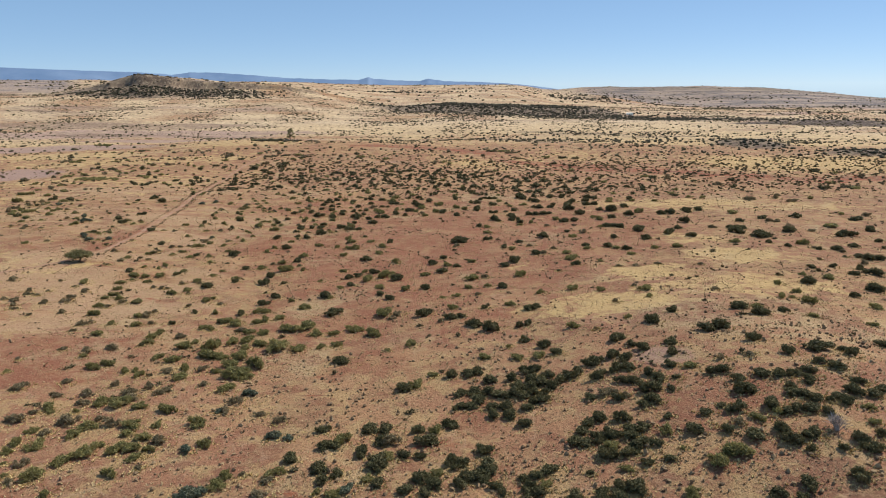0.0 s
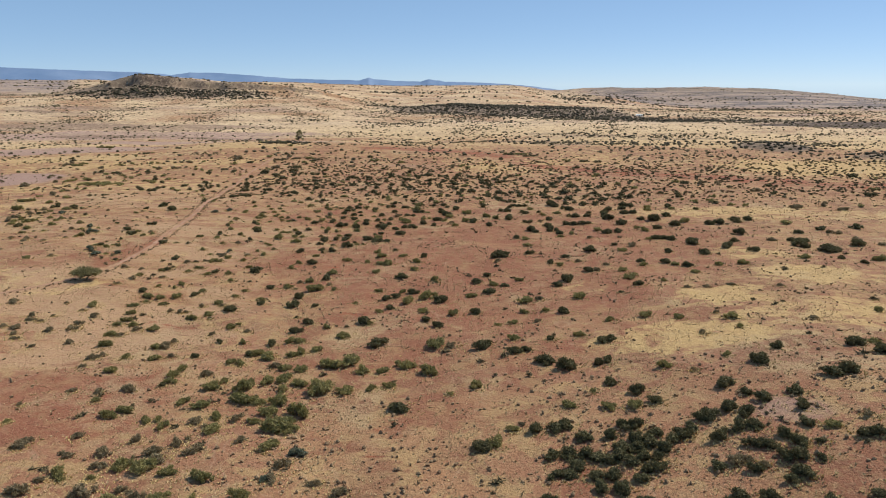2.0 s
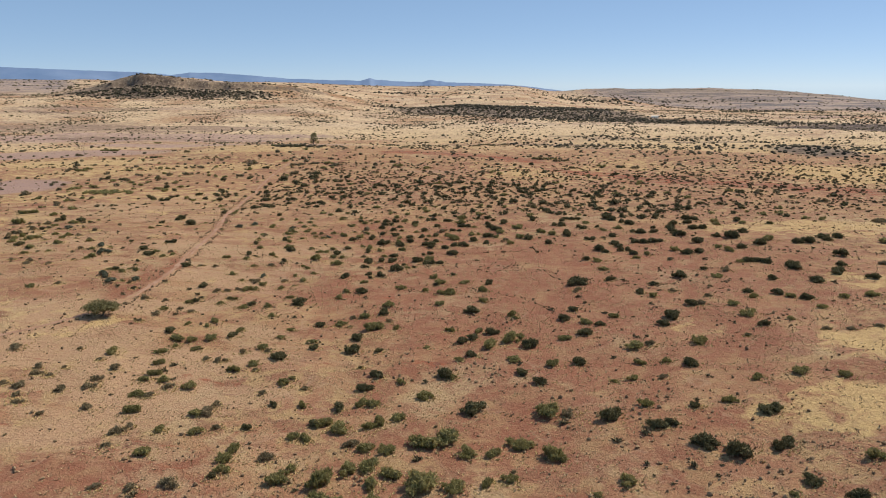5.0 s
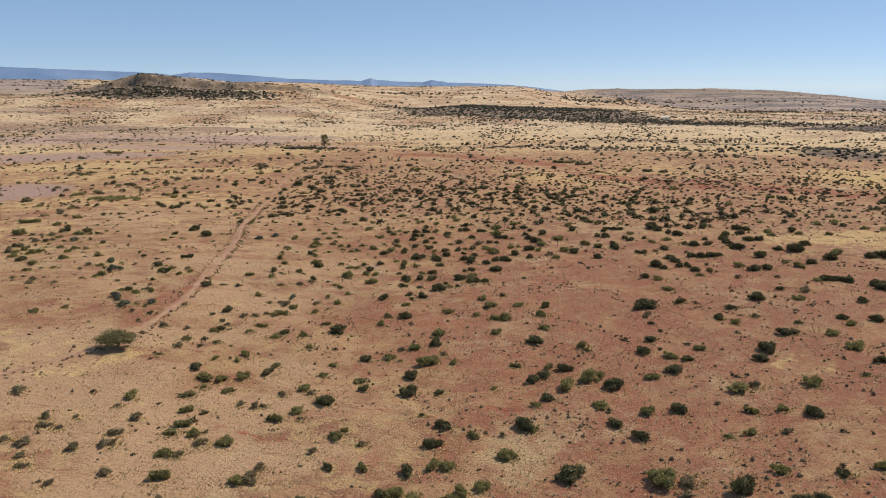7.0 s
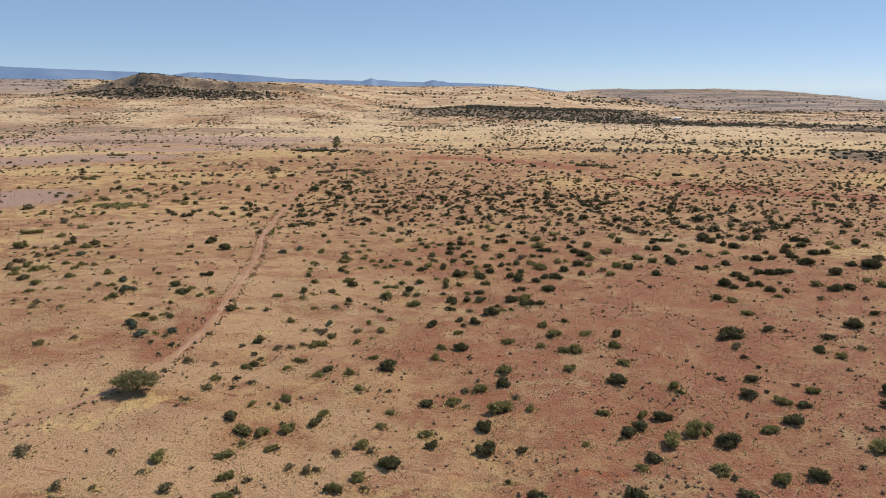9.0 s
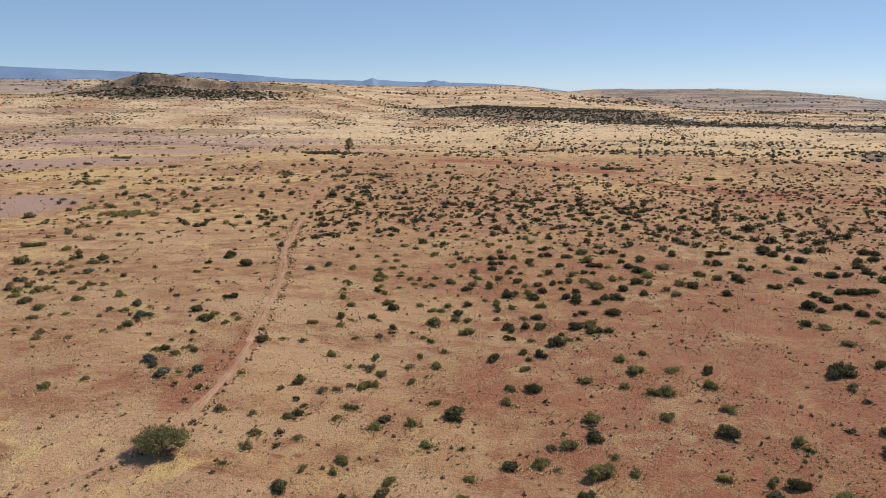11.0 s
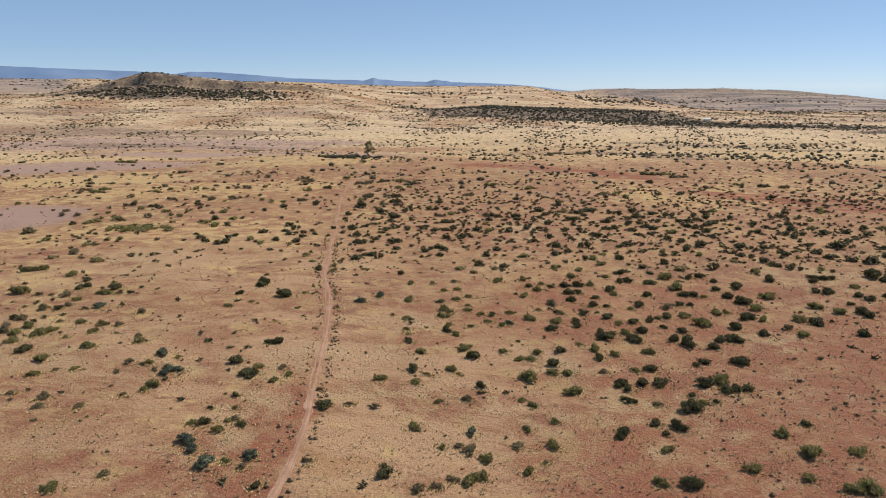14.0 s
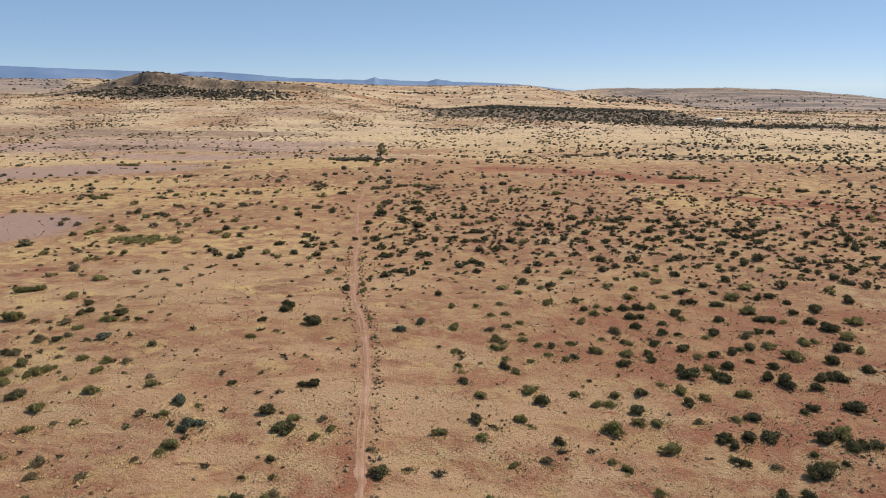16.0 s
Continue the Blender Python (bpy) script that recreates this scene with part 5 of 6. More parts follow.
sow("dark", [(3.2, 362, 3.3), (3.7, 353.2, 3.2), (3.8, 372.1, 2.7), (5.4, 351, 3.1), (6.2, 361.8, 2.9), (10, 364.4, 3.3), (11.6, 356.5, 3.6), (12.9, 373.7, 3.1), (14.2, 360.9, 3), (15.1, 369.9, 3.4), (19.6, 350.6, 2.4), (23.5, 345.8, 3.2), (23.6, 368.6, 3), (28.1, 358.7, 2.9), (30.1, 352.8, 2.5), (37.2, 350.3, 4), (39.7, 358.9, 2.5), (40.2, 372.6, 2.3), (43, 372.4, 1.9), (44.7, 345.2, 3.6), (53.7, 346.8, 3.2), (62.4, 352.3, 3.3), (77.1, 361.5, 2.5), (81.2, 364.5, 2.1), (100.7, 354, 3.5), (102.5, 354.3, 2.9), (188.3, 369.5, 3.6), (190.7, 369.6, 3.5), (-198.4, 385.7, 2.9), (-190.9, 382.2, 2.4), (-187.1, 380.5, 3.2), (-172.9, 384.5, 3.2)])
sow("dark", [(-139.7, 382.6, 2.8), (-129.1, 392, 2.9), (-128.6, 388.5, 2.5), (-110.9, 386, 4.9), (-99.7, 397.8, 3.4), (-97.8, 390.4, 2.9), (-97.8, 398.2, 3.4), (-93.3, 375.3, 3.5), (-84.5, 380.5, 3.2), (-81.9, 381, 2.4), (-81, 396.4, 2.6), (-77.9, 381.7, 2.8), (-71.2, 376.2, 3.1), (-49.9, 403.9, 2.9), (-43.8, 380.3, 3.6), (-34.5, 392.3, 2.9), (-29.6, 377.6, 3.1), (-23.8, 381.2, 3.6), (-17.5, 376.5, 3.1), (-14.5, 377.5, 3.1), (-7.7, 381.6, 3.6), (-2.2, 376.3, 3.5), (49.4, 380.8, 3.2), (69.9, 404.5, 3), (-155, 405.3, 2.3), (-132.4, 429.3, 2.6), (-130.6, 429.8, 3.5), (-100.3, 410.5, 3.2), (-98.2, 410.1, 3.2), (-42.6, 418.5, 2.7), (12.1, 418.6, 3.6), (22.4, 420.4, 3.7)])
sow("dark", [(58.8, 415.1, 2.6), (60.8, 414.8, 2.6), (68, 405.3, 2.8), (-248.3, 448.9, 2.9), (-141.9, 446.3, 3.5), (-62.5, 450.9, 3.5), (8.8, 447.8, 2.7), (19.1, 455, 3.6), (40, 439.9, 2.8), (68.5, 446.2, 3.7), (71, 446.1, 3.7), (-215.3, 476.7, 2.8), (-213.4, 477.4, 2.9), (-118, 466.4, 3.3), (24.3, 485, 3.2), (26.5, 484.7, 3), (28.8, 484.7, 3.1), (-134.8, 522.7, 3.2), (-133, 523.6, 2.8), (-131.3, 522, 2.9), (-147, 532.3, 3.2), (-145, 532.4, 2.6), (-143.1, 531.2, 2.7), (-140.8, 528.4, 3.7), (-138.6, 528.7, 3.3), (-136.5, 527.4, 3.5), (4.9, 613.2, 2.7), (7.1, 613.1, 2.9)])
sow("olive", [(117.6, 214.5, 4.1), (98, 241.6, 3.5), (135.2, 240.7, 2.2), (144.8, 281.3, 2.7), (-181, 298.2, 2.7), (-180, 314, 2.9), (-168.2, 295.5, 3.4), (-152.2, 306.5, 1.7), (-116, 304.6, 2.2), (-112.9, 298, 1.9), (-106.1, 292.6, 2.1), (-74.5, 291.8, 2.6), (-70.5, 301.2, 1.6), (-65.5, 292.7, 1.9), (-56.2, 307.3, 3), (-50.1, 294.9, 2.9), (-43.9, 293.7, 2.2), (-37.5, 306.3, 3), (-37.2, 299.7, 2.9), (-34.2, 311, 2.1), (-17.3, 296.4, 2.9), (-6.5, 312.3, 2.4), (-0.5, 304, 2), (0.7, 293.8, 3.2), (19.7, 309.9, 2), (19.7, 297.1, 2.2), (70.3, 303.6, 3), (84.7, 305.7, 1.9), (87.3, 298.8, 3.3), (94.1, 299.5, 3.3), (98.3, 288.9, 3.2), (100.4, 313.1, 2.8)])
sow("olive", [(102.6, 286, 3), (177.1, 308.8, 3), (179.1, 308.8, 3.6), (-196.4, 322.2, 2.5), (-195.7, 343.1, 1.7), (-184.6, 336.3, 2.3), (-179.3, 335.6, 2.9), (-177.9, 322, 2.4), (-175.7, 324.1, 2.2), (-167.6, 340, 3), (-137.4, 325.8, 2.8), (-132.9, 321.5, 2.4), (-124, 320.4, 1.8), (-105.8, 320.4, 1.5), (-87.3, 333.7, 1.9), (-71.7, 315.4, 1.5), (-64.6, 341.8, 2.7), (-15.5, 316.4, 2.5), (-5.1, 342, 3), (4.3, 325, 2.2), (23.2, 317.9, 2.1), (74.4, 343, 3.5), (176.4, 328.5, 3.1), (178.5, 328.2, 2.6), (-200.8, 369, 2.3), (-198.4, 350.4, 3.2), (-197.9, 358.2, 2.5), (-197.1, 352.9, 3.2), (-191.5, 356.1, 3.6), (-180, 368.9, 2.7), (-175.4, 364.2, 2.6), (-172.4, 370, 2.3)])
sow("olive", [(-171.5, 362.2, 2.6), (-170.6, 351.6, 2.1), (-159.1, 370.3, 3.1), (-158.6, 351.1, 3.2), (-154.2, 346.5, 3.1), (-151.6, 358.7, 3.3), (-75.9, 372.6, 3.1), (-64.6, 353.7, 2.8), (46.2, 354.6, 2.9), (51.8, 367.7, 3), (68.8, 353.6, 2.9), (97.1, 358.9, 2.8), (98.9, 358, 3), (197.2, 361, 2.6), (-245.8, 389.4, 2.5), (-192.4, 377.8, 3.2), (-176.7, 401.3, 3), (-165.5, 392.4, 1.8), (-152.1, 395.9, 2.6), (-147.4, 392.5, 3), (-142.6, 393.4, 2.5), (-122, 378.5, 2), (-113, 401.3, 2.7), (-34, 379.9, 3.6), (22.9, 383.5, 2.8), (62.8, 381.8, 2.8), (65.8, 388.7, 3.7), (-230.7, 418.2, 3.1), (-230.2, 423.7, 2.3), (-228.7, 416.9, 2.8), (-228.6, 425.1, 2.9), (-226.9, 424.3, 2.8)])
sow("olive", [(-226.8, 417.9, 3), (-203.8, 418.6, 2.9), (-199, 423.5, 2.8), (-187.5, 424.1, 3.2), (-184.3, 423.9, 2.9), (-158.3, 428.8, 3.3), (-138.2, 421.6, 4.1), (-99.7, 433.3, 3.4), (-41.6, 429.2, 3.7), (-5.8, 418.7, 3.7), (-2.1, 414.9, 3.3), (44, 409.7, 2.7), (-198.5, 446.8, 2.1), (-126.4, 455.1, 3.6), (-101.5, 449.6, 3.3), (-99.7, 449.8, 3.3), (-97.9, 448.8, 2.7), (-95.3, 436.6, 2.4), (-59.4, 437.9, 3.3), (-57.3, 437.5, 3.5), (58.6, 449.7, 3.2), (60.6, 449.3, 3.6), (-229.9, 469, 2.9), (-216.2, 466.7, 2.7), (-211.4, 481.2, 2.5), (24.9, 490.5, 2.9), (27.3, 491.5, 2.8), (31, 486.3, 2.6), (33.2, 486.4, 3.6), (35.5, 486.3, 3.6), (37.8, 486.7, 2.9), (-124.8, 505.8, 3.8)])
sow("olive", [(-272.9, 529.8, 2.6), (-270.7, 530, 3.5), (-268.5, 530.7, 2.9), (-266.4, 529.4, 3.7), (-264.2, 529.6, 3.7), (-262, 529.8, 3), (-152.5, 534.2, 3.7), (-150.6, 534.3, 3.1), (-148.7, 535.5, 3.6), (-275.5, 625.9, 2.8), (-273.4, 624.9, 2.8), (-271.4, 625.5, 3.2)])
sow("grey", [(-189.1, 308, 1.4), (-178, 304.6, 3.3), (-173.9, 299.4, 1.6), (-162.2, 301.9, 2.2), (-124.1, 310.4, 1.4), (175.9, 314.9, 2.8), (177.8, 313.9, 3.1), (179.8, 313.6, 2.6), (181.7, 313.5, 2.7), (-207.9, 333.2, 4.5), (-216.1, 365.6, 3), (-209.5, 364.8, 3), (-202.1, 348, 2.8), (-182.4, 360.5, 3.3), (115.4, 349.6, 3.6), (202.8, 348.1, 3.6), (-219.1, 375.6, 2.7), (-207.7, 404, 3.5), (-201, 383.6, 2.4), (-199.9, 390.1, 2.7), (-189.8, 398.7, 2.7), (-187.6, 397.6, 2.6), (-182.5, 396.5, 1.9), (-175.7, 389.9, 2.3), (-172.1, 395.7, 3.6), (-164, 397.7, 3.4), (-161.6, 398.1, 3), (-159.2, 401.9, 2.2), (-136.9, 396.1, 2.9), (-134.9, 396.5, 2.9), (-111.6, 392.5, 3.2), (-33.4, 397.9, 3.5)])
sow("grey", [(-237.7, 422.9, 2.9), (-235.9, 423.9, 2.6), (-234.4, 415.3, 3.3), (-234.1, 423.3, 2.6), (-174.6, 424.6, 2.6), (-170.7, 426, 2.6), (-165.8, 426.3, 4.1), (-136.4, 407.8, 2.2), (-117.5, 433.8, 2.2), (-111.9, 408.6, 3.3), (-109.7, 409, 3.5), (-69.7, 413.5, 3.4), (-67.8, 413.6, 3.3), (-30.2, 417.2, 2.6), (-10.3, 417.9, 3.5), (-220, 456.9, 2.3), (-187.1, 446.2, 1.8), (-164.1, 457.1, 4.1), (-147.6, 452.3, 3.4), (-145.2, 452.7, 2.7), (-144.8, 443.2, 2.9), (-142.9, 442.3, 3.6), (-131.2, 440.6, 2), (-119.6, 442.4, 3), (-117.7, 442.7, 2.7), (-115.7, 441.8, 2.9), (-115.7, 446, 2.8), (-113.7, 445.5, 2.7), (-113.6, 455.9, 4), (-108.7, 448.3, 3.1), (-106.7, 449, 3), (-95.1, 443.7, 3.4)])
sow("grey", [(-93.3, 444.1, 2.9), (-7.1, 439.9, 2.9), (75.4, 440.5, 3.1), (77.3, 440.4, 3.6), (-270.1, 491.2, 3.3), (-268.3, 491.9, 2.9), (-266.6, 490.6, 2.8), (-236.9, 471.8, 2.4), (-179.5, 475, 2.3), (36, 476.9, 3), (38, 477.2, 3.2), (40, 477.2, 3), (41.9, 476.9, 2.8), (43.9, 477.2, 3.3), (-205.1, 507.7, 3.4), (-203.1, 507.1, 2.7), (-10.1, 606.1, 2.9), (-8, 607.4, 2.9), (-6, 607.3, 3.5), (-4.1, 632.3, 2.8), (-1.8, 632.1, 3.5), (0.4, 631.7, 3), (2.6, 631.1, 3.5), (13, 618.6, 2.9), (15.3, 618.5, 3.1), (17.6, 618, 3.2)])

for kind, (co, faces) in SOWN.items():
    tagged(new("distant_" + LOOKS[kind][0] + "es" if kind == "dark" else "distant_" + LOOKS[kind][0] + "s", parts_mesh("distant_bushes", co, faces, LEAF[kind])),
           LOOKS[kind][1] + ", many, scattered", "bushes", kind="stuff")


# ---- trees ----
def build_tree(name, label, category, x, y, wide, tall, deep, lobes, leaves, size, mat, seed, turn=0.0, trunk=0.2, column=False):
    root = tagged(new(name), label, category)
    rs = np.random.RandomState(seed)
    co, faces = [], []
    fork = (rs.uniform(-0.1, 0.1) * wide, rs.uniform(-0.05, 0.05) * deep, tall * 0.28)
    limb(co, faces, (0, 0, -0.25), fork, trunk, trunk * 0.75, 8)
    spread = []
    for k in range(lobes):
        t, s = 2.4 * k + rs.uniform(-0.3, 0.3), 0.85 * ((k + 0.6) / lobes) ** 0.5
        c = (s * wide / 2 * math.cos(t), s * deep / 2 * math.sin(t), tall * (0.88 - 0.72 * k / lobes if column else 0.80 - 0.30 * s + rs.uniform(-0.06, 0.06)))
        spread.append((*c, rs.uniform(0.105, 0.15) * wide))
        limb(co, faces, fork, tuple(0.55 * p + 0.45 * q for p, q in zip(fork, c)), trunk * 0.5, trunk * 0.3, 6)
        limb(co, faces, tuple(0.55 * p + 0.45 * q for p, q in zip(fork, c)), c, trunk * 0.3, 0.03, 5)
    spread.append((0, 0, tall * 0.78, 0.16 * wide))
    new("trunk", parts_mesh("trunk", co, faces, BARK)).parent = root
    new("crown", crown_mesh("crown", mat, seed, spread, leaves, size, unit=False, core=0.35 if column else 0.6, spread=0.42 if column else 0.3)).parent = root
    root.matrix_basis = pose(x, y, float(height(x, y)), 0, 0, turn)
    return root


build_tree("thorn_tree", "broad low green thorn tree in yellow grass beside the track", "tree", -96.9, 173.6, 7.4, 2.8, 5.0, 19, 5600, 0.17, LEAF["thorn"], 8, 12, 0.2)
build_tree("tall_tree", "tall lone dark tree rising from a row of bushes", "tree", -125, 537, 6.6, 10.0, 6.0, 15, 1700, 0.42, LEAF["thorn"], 9, 0, 0.35, True)


def build_dead_bush(x, y):
    """A leafless bush of pale twigs."""
    rs = np.random.RandomState(12)
    root = tagged(new("dead_bush"), "leafless pale grey bush with bristling twigs", "bush")
    co, faces, fine, fine_f = [], [], [], []
    for _ in range(16):
        t, s = rs.uniform(0, 6.28), rs.uniform(0.3, 1.0)
        mid = Vector((0.7 * s * math.cos(t), 0.7 * s * math.sin(t), rs.uniform(0.6, 1.0)))
        limb(co, faces, (0.08 * math.cos(t), 0.08 * math.sin(t), -0.15), mid, 0.06, 0.04)
        for _ in range(9):
            d = Vector((math.cos(t) * s, math.sin(t) * s, 0.9)) + Vector(rs.normal(0, 0.5, 3))
            limb(fine, fine_f, mid, mid + d.normalized() * rs.uniform(0.6, 1.2), 0.028, 0.012, 3)
    new("stems", parts_mesh("stems", co, faces, PALE_TWIG)).parent = root
    new("twigs", parts_mesh("twigs", fine, fine_f, PALE_TWIG)).parent = root
    root.matrix_basis = pose(x, y, float(height(x, y)))


PALE_TWIG = plain_material("pale_twig", (0.30, 0.25, 0.225), (0.42, 0.36, 0.33), 6)
build_dead_bush(44.0, 73.4)


# ---- farmhouse ----
def box(bm, x0, y0, z0, x1, y1, z1):
    vs = [bm.verts.new(p) for p in ((x0, y0, z0), (x1, y0, z0), (x1, y1, z0), (x0, y1, z0), (x0, y0, z1), (x1, y0, z1), (x1, y1, z1), (x0, y1, z1))]
    for f in ((0, 3, 2, 1), (4, 5, 6, 7), (0, 1, 5, 4), (1, 2, 6, 5), (2, 3, 7, 6), (3, 0, 4, 7)):
        bm.faces.new([vs[i] for i in f])


def part(name, bm, material, parent, label=""):
    me = bpy.data.meshes.new(name)
    bm.to_mesh(me)
    bm.free()
    me.materials.append(material)
    ob = new(name, me)
    ob.parent = parent
    return tagged(ob, label)


WHITEWASH = plain_material("whitewash", (0.72, 0.71, 0.68), (0.82, 0.81, 0.79), 1.5)
SHEET = plain_material("white_roof_sheet", (0.70, 0.68, 0.64), (0.80, 0.78, 0.74), 0.8, 0.5)
SHADE_GLASS = plain_material("dark_glass", (0.02, 0.022, 0.025), (0.04, 0.042, 0.045), 2, 0.15)


def build_house(x, y, turn):
    root = tagged(new("farmhouse"), "small white farmhouse with a low pitched roof behind bushes", "house")
    bm = bmesh.new()
    for x0, x1 in ((-6, -4.6), (-3.2, -0.7), (0.5, 3.0), (4.4, 6)):
        box(bm, x0, -2.6, -0.6, x1, -2.35, 2.9)
    for x0, x1, low in ((-4.6, -3.2, 1.0), (3.0, 4.4, 1.0)):
        box(bm, x0, -2.6, -0.6, x1, -2.35, low)
        box(bm, x0, -2.6, 2.2, x1, -2.35, 2.9)
    box(bm, -0.7, -2.6, 2.1, 0.5, -2.35, 2.9)
    box(bm, -6, -2.35, -0.6, -5.75, 2.6, 2.9)
    box(bm, 5.75, -2.35, -0.6, 6, 2.6, 2.9)
    box(bm, -5.75, 2.35, -0.6, 5.75, 2.6, 2.9)
    part("wall", bm, WHITEWASH, root)
    bm = bmesh.new()
    vs = [bm.verts.new(p) for p in ((-6.4, -3.0, 2.9), (6.4, -3.0, 2.9), (6.4, 0, 4.1), (-6.4, 0, 4.1), (-6.4, 3.0, 2.9), (6.4, 3.0, 2.9),
                                    (-6.4, -3.0, 2.98), (6.4, -3.0, 2.98), (6.4, 0, 4.18), (-6.4, 0, 4.18), (-6.4, 3.0, 2.98), (6.4, 3.0, 2.98))]
    for f in ((6, 7, 8, 9), (9, 8, 11, 10), (3, 2, 1, 0), (4, 5, 2, 3), (0, 1, 7, 6), (5, 4, 10, 11), (0, 6, 9, 3), (3, 9, 10, 4), (1, 2, 8, 7), (2, 5, 11, 8)):
        bm.faces.new([vs[i] for i in f])
    part("roof", bm, SHEET, root)
    for x0, x1 in ((-4.6, -3.2), (3.0, 4.4)):
        bm = bmesh.new()
        box(bm, x0, -2.5, 1.0, x1, -2.46, 2.2)
        part("window", bm, SHADE_GLASS, root, "dark window pane")
    bm = bmesh.new()
    box(bm, -0.7, -2.5, -0.1, 0.5, -2.45, 2.1)
    part("door", bm, SHADE_GLASS, root, "dark doorway")
    root.matrix_basis = pose(x, y, float(height(x, y)) + 0.1, 0, 0, turn) @ Matrix.Scale(0.78, 4)


build_house(260, 1050, -12)


# ---- loose scatter: stuff ----
def scatter(name, label, category, places, sizes, seed, shapes, mat, flat=(0.6, 1.0)):
    """Many small plants in one mesh."""
    rs = np.random.RandomState(seed)
    x, y = places[:, 0], places[:, 1]
    z = height(x, y)
    pick = rs.randint(0, len(shapes), len(x))
    turn, up = rs.uniform(0, 6.28, len(x)), rs.uniform(*flat, len(x))
    all_co, all_f, base = [], [], 0
    for v, (pts, fs) in enumerate(shapes):
        k = np.where(pick == v)[0]
        if not len(k):
            continue
        c, s = (np.cos(turn[k]) * sizes[k])[:, None], (np.sin(turn[k]) * sizes[k])[:, None]
        px = x[k][:, None] + c * pts[:, 0] - s * pts[:, 1]
        py = y[k][:, None] + s * pts[:, 0] + c * pts[:, 1]
        pz = z[k][:, None] - 0.02 + (sizes[k] * up[k])[:, None] * pts[:, 2]
        all_co.append(np.stack([px, py, pz], -1).reshape(-1, 3))
        f = np.array(fs)
        all_f.append((f[None] + (base + np.arange(len(k)) * len(pts))[:, None, None]).reshape(-1, f.shape[1]))
        base += len(k) * len(pts)
    co, f = np.concatenate(all_co), np.concatenate(all_f)
    me = bpy.data.meshes.new(name)
    me.from_pydata(co.tolist(), [], f.tolist())
    me.materials.append(mat)
    return tagged(new(name, me), label, category, kind="stuff")


def rough_balls(count, seed):
    """Ragged little domes, for bushes too small or far to tell their leaves."""
    rs = np.random.RandomState(seed)
    out = []
    for _ in range(count):
        p = BALL * rs.uniform(0.62, 1.28, (len(BALL), 1)) * (1, rs.uniform(0.7, 1), 0.75) + (0, 0, 0.42)
        p[:, 2] = np.maximum(p[:, 2], -0.1)
        out.append((p, BALL_FACES))
    return out


def blade_tufts(count, seed, blades=5):
    rs = np.random.RandomState(seed)
    out = []
    for _ in range(count):
        co, fs = [], []
        for k in range(blades):
            t, lean = rs.uniform(0, 6.28), rs.uniform(0.25, 1.0)
            w = t + 1.57
            b = (0.2 * math.cos(t), 0.2 * math.sin(t))
            co += [(b[0] - 0.3 * math.cos(w), b[1] - 0.3 * math.sin(w), -0.05), (b[0] + 0.3 * math.cos(w), b[1] + 0.3 * math.sin(w), -0.05),
                   (b[0] + lean * math.cos(t), b[1] + lean * math.sin(t), rs.uniform(0.5, 1.0))]
            fs.append((3 * k, 3 * k + 1, 3 * k + 2))
        out.append((np.array(co), fs))
    return out


def strewn(n, seed, xr, yr, keep):
    """n places in a rectangle, kept by a weight between 0 and 1."""
    rs = np.random.RandomState(seed)
    x, y = rs.uniform(*xr, n), rs.uniform(*yr, n)
    k = (rs.rand(n) < keep(x, y)) & (along(TRACK_LINE[::4], x, y) > 1.6)
    return np.column_stack([x[k], y[k]])


def seen_wedge(x, y, slack=18):
    """The stretch of plain that lies before the flight."""
    return (x > -75 - 0.72 * (y - 40) - slack) & (x < 8 + 0.70 * y + slack) & (y > 52)


def near_weight(x, y):
    d = np.hypot(x + 43, y - 60)
    return seen_wedge(x, y) * np.clip(150 / np.maximum(d, 40), 0, 1) ** 1.6


def thin_shapes():
    """Light leafy bushes for the scatter, as triangles."""
    out = []
    for kind in ("olive", "grey"):
        for v in range(3):
            m = crown_mesh("small", LEAF[kind], 70 + v, lobes_for(kind, np.random.RandomState(60 + v))[:3], 46, 0.42)
            co = np.array([q.co[:] for q in m.vertices])
            fs = []
            for poly in m.polygons:
                q = tuple(poly.vertices)
                fs += [q[:3]] if len(q) == 3 else [q[:3], (q[0], q[2], q[3])]
            out.append((co, fs))
            bpy.data.meshes.remove(m)
    return out


SMALL = thin_shapes()
rs = np.random.RandomState(77)
p = np.column_stack([rs.normal(-176, 5.5, 60), rs.normal(341, 2.6, 60)])
scatter("green_shrub_patch", "wide patch of low yellow-green shrubs in straw grass", "shrubs", p, rs.uniform(0.7, 1.5, 60), 30, SMALL, LEAF["olive"], (0.5, 0.8))
p = strewn(240000, 31, (-300, 260), (50, 330), lambda x, y: near_weight(x, y) * np.clip(0.45 + 0.6 * ripple(x, y, 22, seed=41) + 0.4 * ripple(x, y, 6, seed=42), 0.05, 1))
scatter("grass_tufts", "short dry straw-coloured grass tufts over bare earth", "grass", p, rs.uniform(0.14, 0.34, len(p)), 32, blade_tufts(9, 33), STRAW_BLADE, (0.7, 1.1))
bx = np.array([b for b in BUSHES if b[1] < 330])
k = np.repeat(np.arange(len(bx)), 70)
t, q = rs.uniform(0, 6.28, len(k)), np.abs(rs.normal(0, 0.45, len(k))) + 0.32
p = np.column_stack([bx[k, 0] + 0.12 * bx[k, 2] + q * bx[k, 2] * np.cos(t), bx[k, 1] - 0.1 * bx[k, 2] + q * bx[k, 2] * np.sin(t)])
p = p[(rs.rand(len(p)) < 0.35 + 0.65 * rs.rand(len(bx))[k]) & (along(TRACK_LINE[::4], p[:, 0], p[:, 1]) > 1.4)]
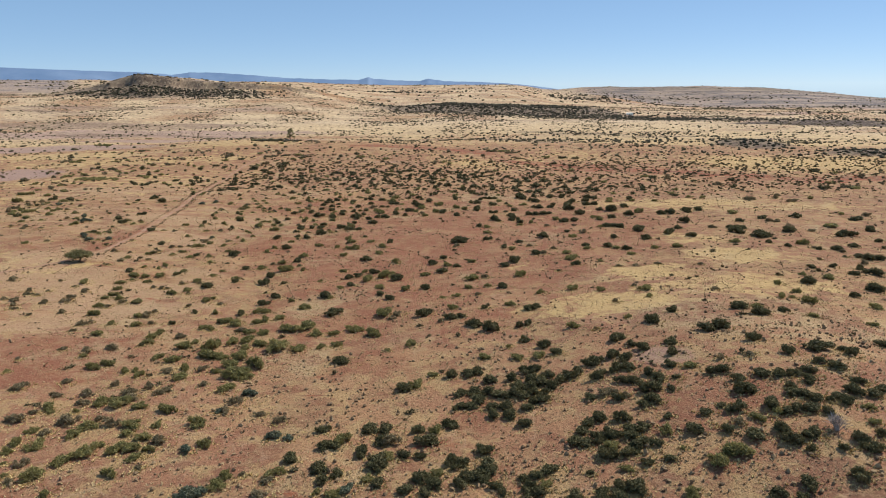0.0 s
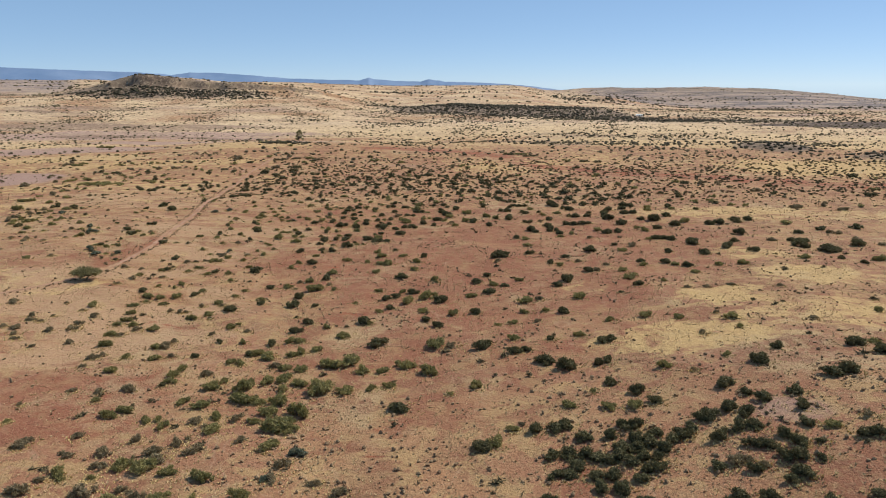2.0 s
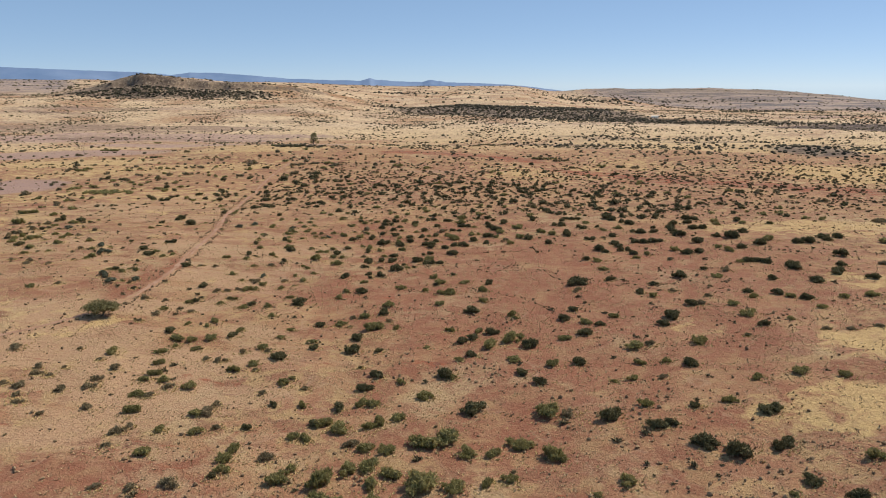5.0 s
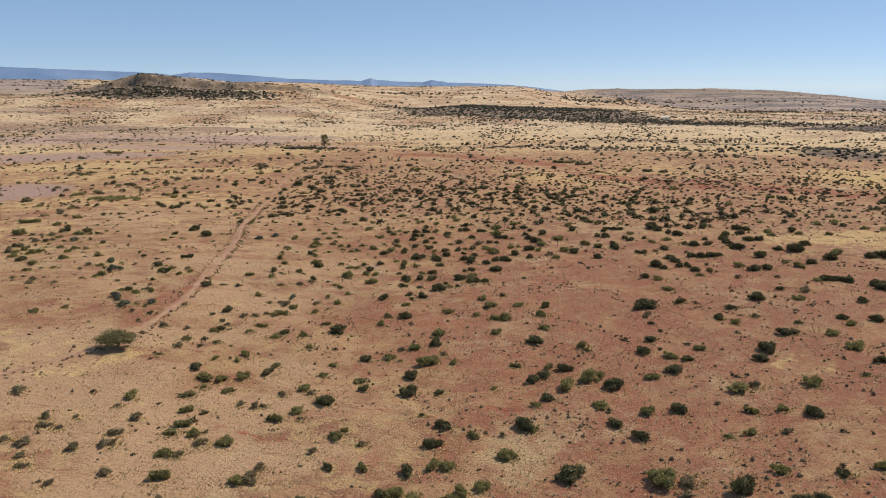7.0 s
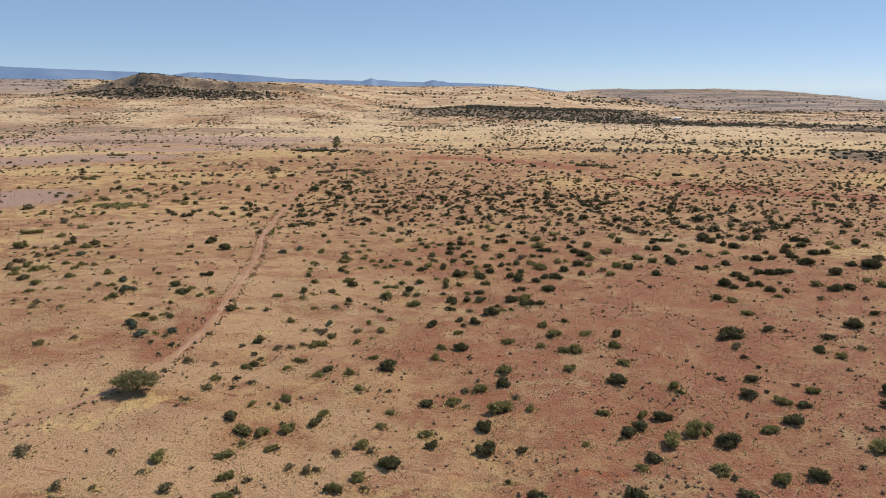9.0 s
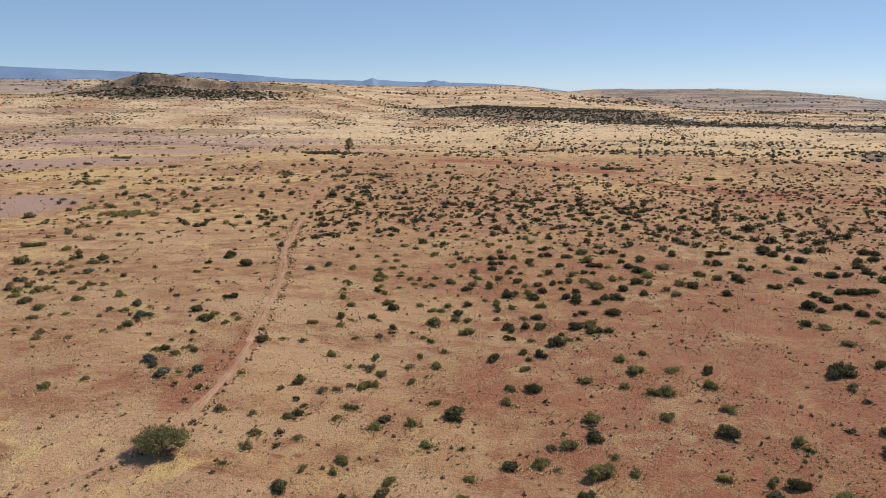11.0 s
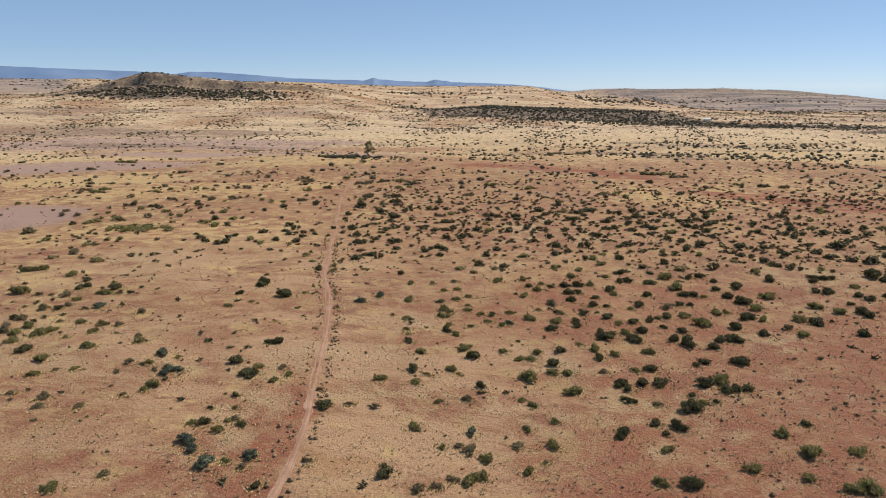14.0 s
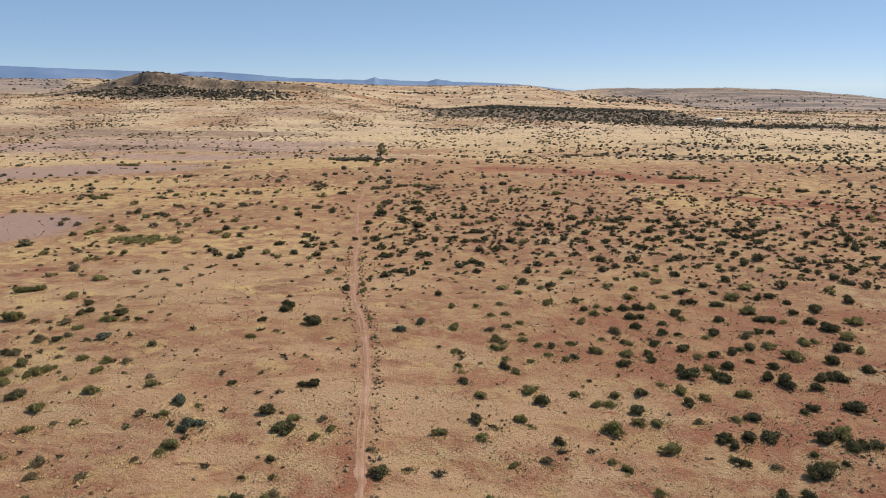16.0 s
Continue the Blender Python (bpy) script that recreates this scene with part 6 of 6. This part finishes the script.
scatter("bush_grass", "yellow dry grass standing round the foot of the bushes", "grass", p, rs.uniform(0.12, 0.32, len(p)), 39, blade_tufts(9, 40), YELLOW_BLADE, (0.7, 1.2))
p = strewn(210000, 34, (-300, 280), (50, 380), lambda x, y: near_weight(x, y) * (1 - 0.65 * ease(-40, -75, x)) * np.clip(0.10 + 0.5 * ripple(x, y, 34, seed=43) + 0.25 * ripple(x, y, 9, seed=48) + 0.5 * bell(x, y, 15, 85, 45, 30), 0.03, 0.9) * (1 - 0.8 * spots(STRAW_SPOTS[:9], x, y)))
line = np.array([q for q in TRACK_LINE if 160 < q[1] < 330])
k = rs.randint(0, len(line), 900)
side = np.where(rs.rand(900) < 0.62, 1, -1) * (1.1 + np.abs(rs.normal(0, 0.8, 900)))
p = np.concatenate([p, np.column_stack([line[k, 0] + side + rs.normal(0, 0.15, 900), line[k, 1] + rs.uniform(-0.6, 0.6, 900)])])
scatter("dwarf_shrubs", "small brown dwarf shrubs dotted over the earth", "dwarf shrubs", p, 0.09 + 0.30 * rs.rand(len(p)) ** 2.2, 35, rough_balls(7, 36) + blade_tufts(2, 36, 12), DRY_SHRUB, (0.7, 1.3))
p = strewn(22000, 37, (-330, 330), (60, 480), lambda x, y: seen_wedge(x, y) * np.clip(0.10 + 0.30 * ripple(x, y, 60, seed=44) + 0.45 * bell(x, y, -175, 255, 35, 45) + 0.75 * ease(270, 320, y) * (1 - ease(400, 470, y)) * ease(-125, -100, x), 0.02, 0.9))
scatter("small_scrub", "small olive-brown scrub bushes between the larger ones", "scrub", p, 0.28 + 0.5 * rs.rand(len(p)) ** 2 + 0.35 * ease(280, 340, p[:, 1]), 38, SMALL, NEAR_SCRUB, (0.7, 1.0))
p = strewn(380000, 51, (-1000, 1000), (430, 1500), lambda x, y: (np.abs(x + 30) < 60 + 0.78 * y) * (1 - 0.85 * bell(x, y, -215, 590, 75, 60)) * np.clip(0.09 + 0.32 * ripple(x, y, 150, seed=45) + 0.30 * ripple(0.45 * x, y, 40, seed=46) + 0.22 * ripple(x, y, 14, seed=49), 0.012, 0.8))
scatter("plain_scrub", "scattered dark scrub bushes on the far straw plain", "scrub", p, 0.28 + 1.3 * rs.rand(len(p)) ** 3.4, 52, rough_balls(10, 53), SCRUB, (0.6, 0.95))


def clumps(rows, seed):
    rs = np.random.RandomState(seed)
    out = []
    for cx, cy, sx, sy, turn, n in rows:
        u, v = rs.normal(0, sx, n), rs.normal(0, sy, n)
        c, s = math.cos(radians(turn)), math.sin(radians(turn))
        out.append(np.column_stack([cx + u * c - v * s, cy + u * s + v * c]))
    return np.concatenate(out)


p = clumps([(-20, 1330, 90, 46, -45, 900), (90, 1150, 120, 56, -45, 2300), (290, 930, 130, 26, -15, 560), (-75, 890, 62, 8, 0, 110), (60, 640, 48, 22, -20, 150), (150, 590, 48, 20, -15, 170), (190, 1005, 75, 28, -40, 700), (300, 925, 45, 16, -30, 160), (-418, 1292, 50, 30, 10, 260), (-480, 1300, 75, 17, 23.5, 760), (-570, 1257, 42, 20, 23.5, 380), (-632, 1241, 28, 20, 23.5, 170), (-600, 1330, 60, 30, 23.5, 60), (-139, 531, 6, 3.4, 0, 130), (-122, 529, 3.5, 3, 0, 22), (-114, 536, 8, 3, 0, 16),
            (-142, 2032, 110, 30, 0, 130), (391, 2140, 80, 45, 0, 200), (222, 530, 17, 26, 0, 190), (270, 448, 24, 13, 0, 190), (107, 704, 45, 20, -10, 120), (190, 672, 50, 18, -10, 110),
            (350, 905, 120, 14, -20, 160), (550, 1068, 160, 20, 0, 120), (957, 2242, 260, 40, 0, 220), (887, 2896, 300, 50, 0, 220)], 61)
far = np.hypot(p[:, 0], p[:, 1])
scatter("dark_thicket", "dense dark thickets along ridges and hollows", "thicket", p, (0.55 + 1.9 * rs.rand(len(p)) ** 1.6) * np.clip(far / 1100, 0.75, 2.2), 62, rough_balls(10, 63), THICKET, (0.6, 1.05))
p = strewn(40000, 64, (-2300, 2600), (1450, 4200), lambda x, y: (np.abs(x) < 0.8 * y) * np.clip(0.12 + 0.35 * ripple(x, y, 380, seed=47), 0.01, 0.6))
scatter("hill_scrub", "sparse dark scrub on the distant hills", "scrub", p, 1.8 + 3.0 * rs.rand(len(p)) ** 2, 65, rough_balls(6, 66), SCRUB, (0.5, 0.8))
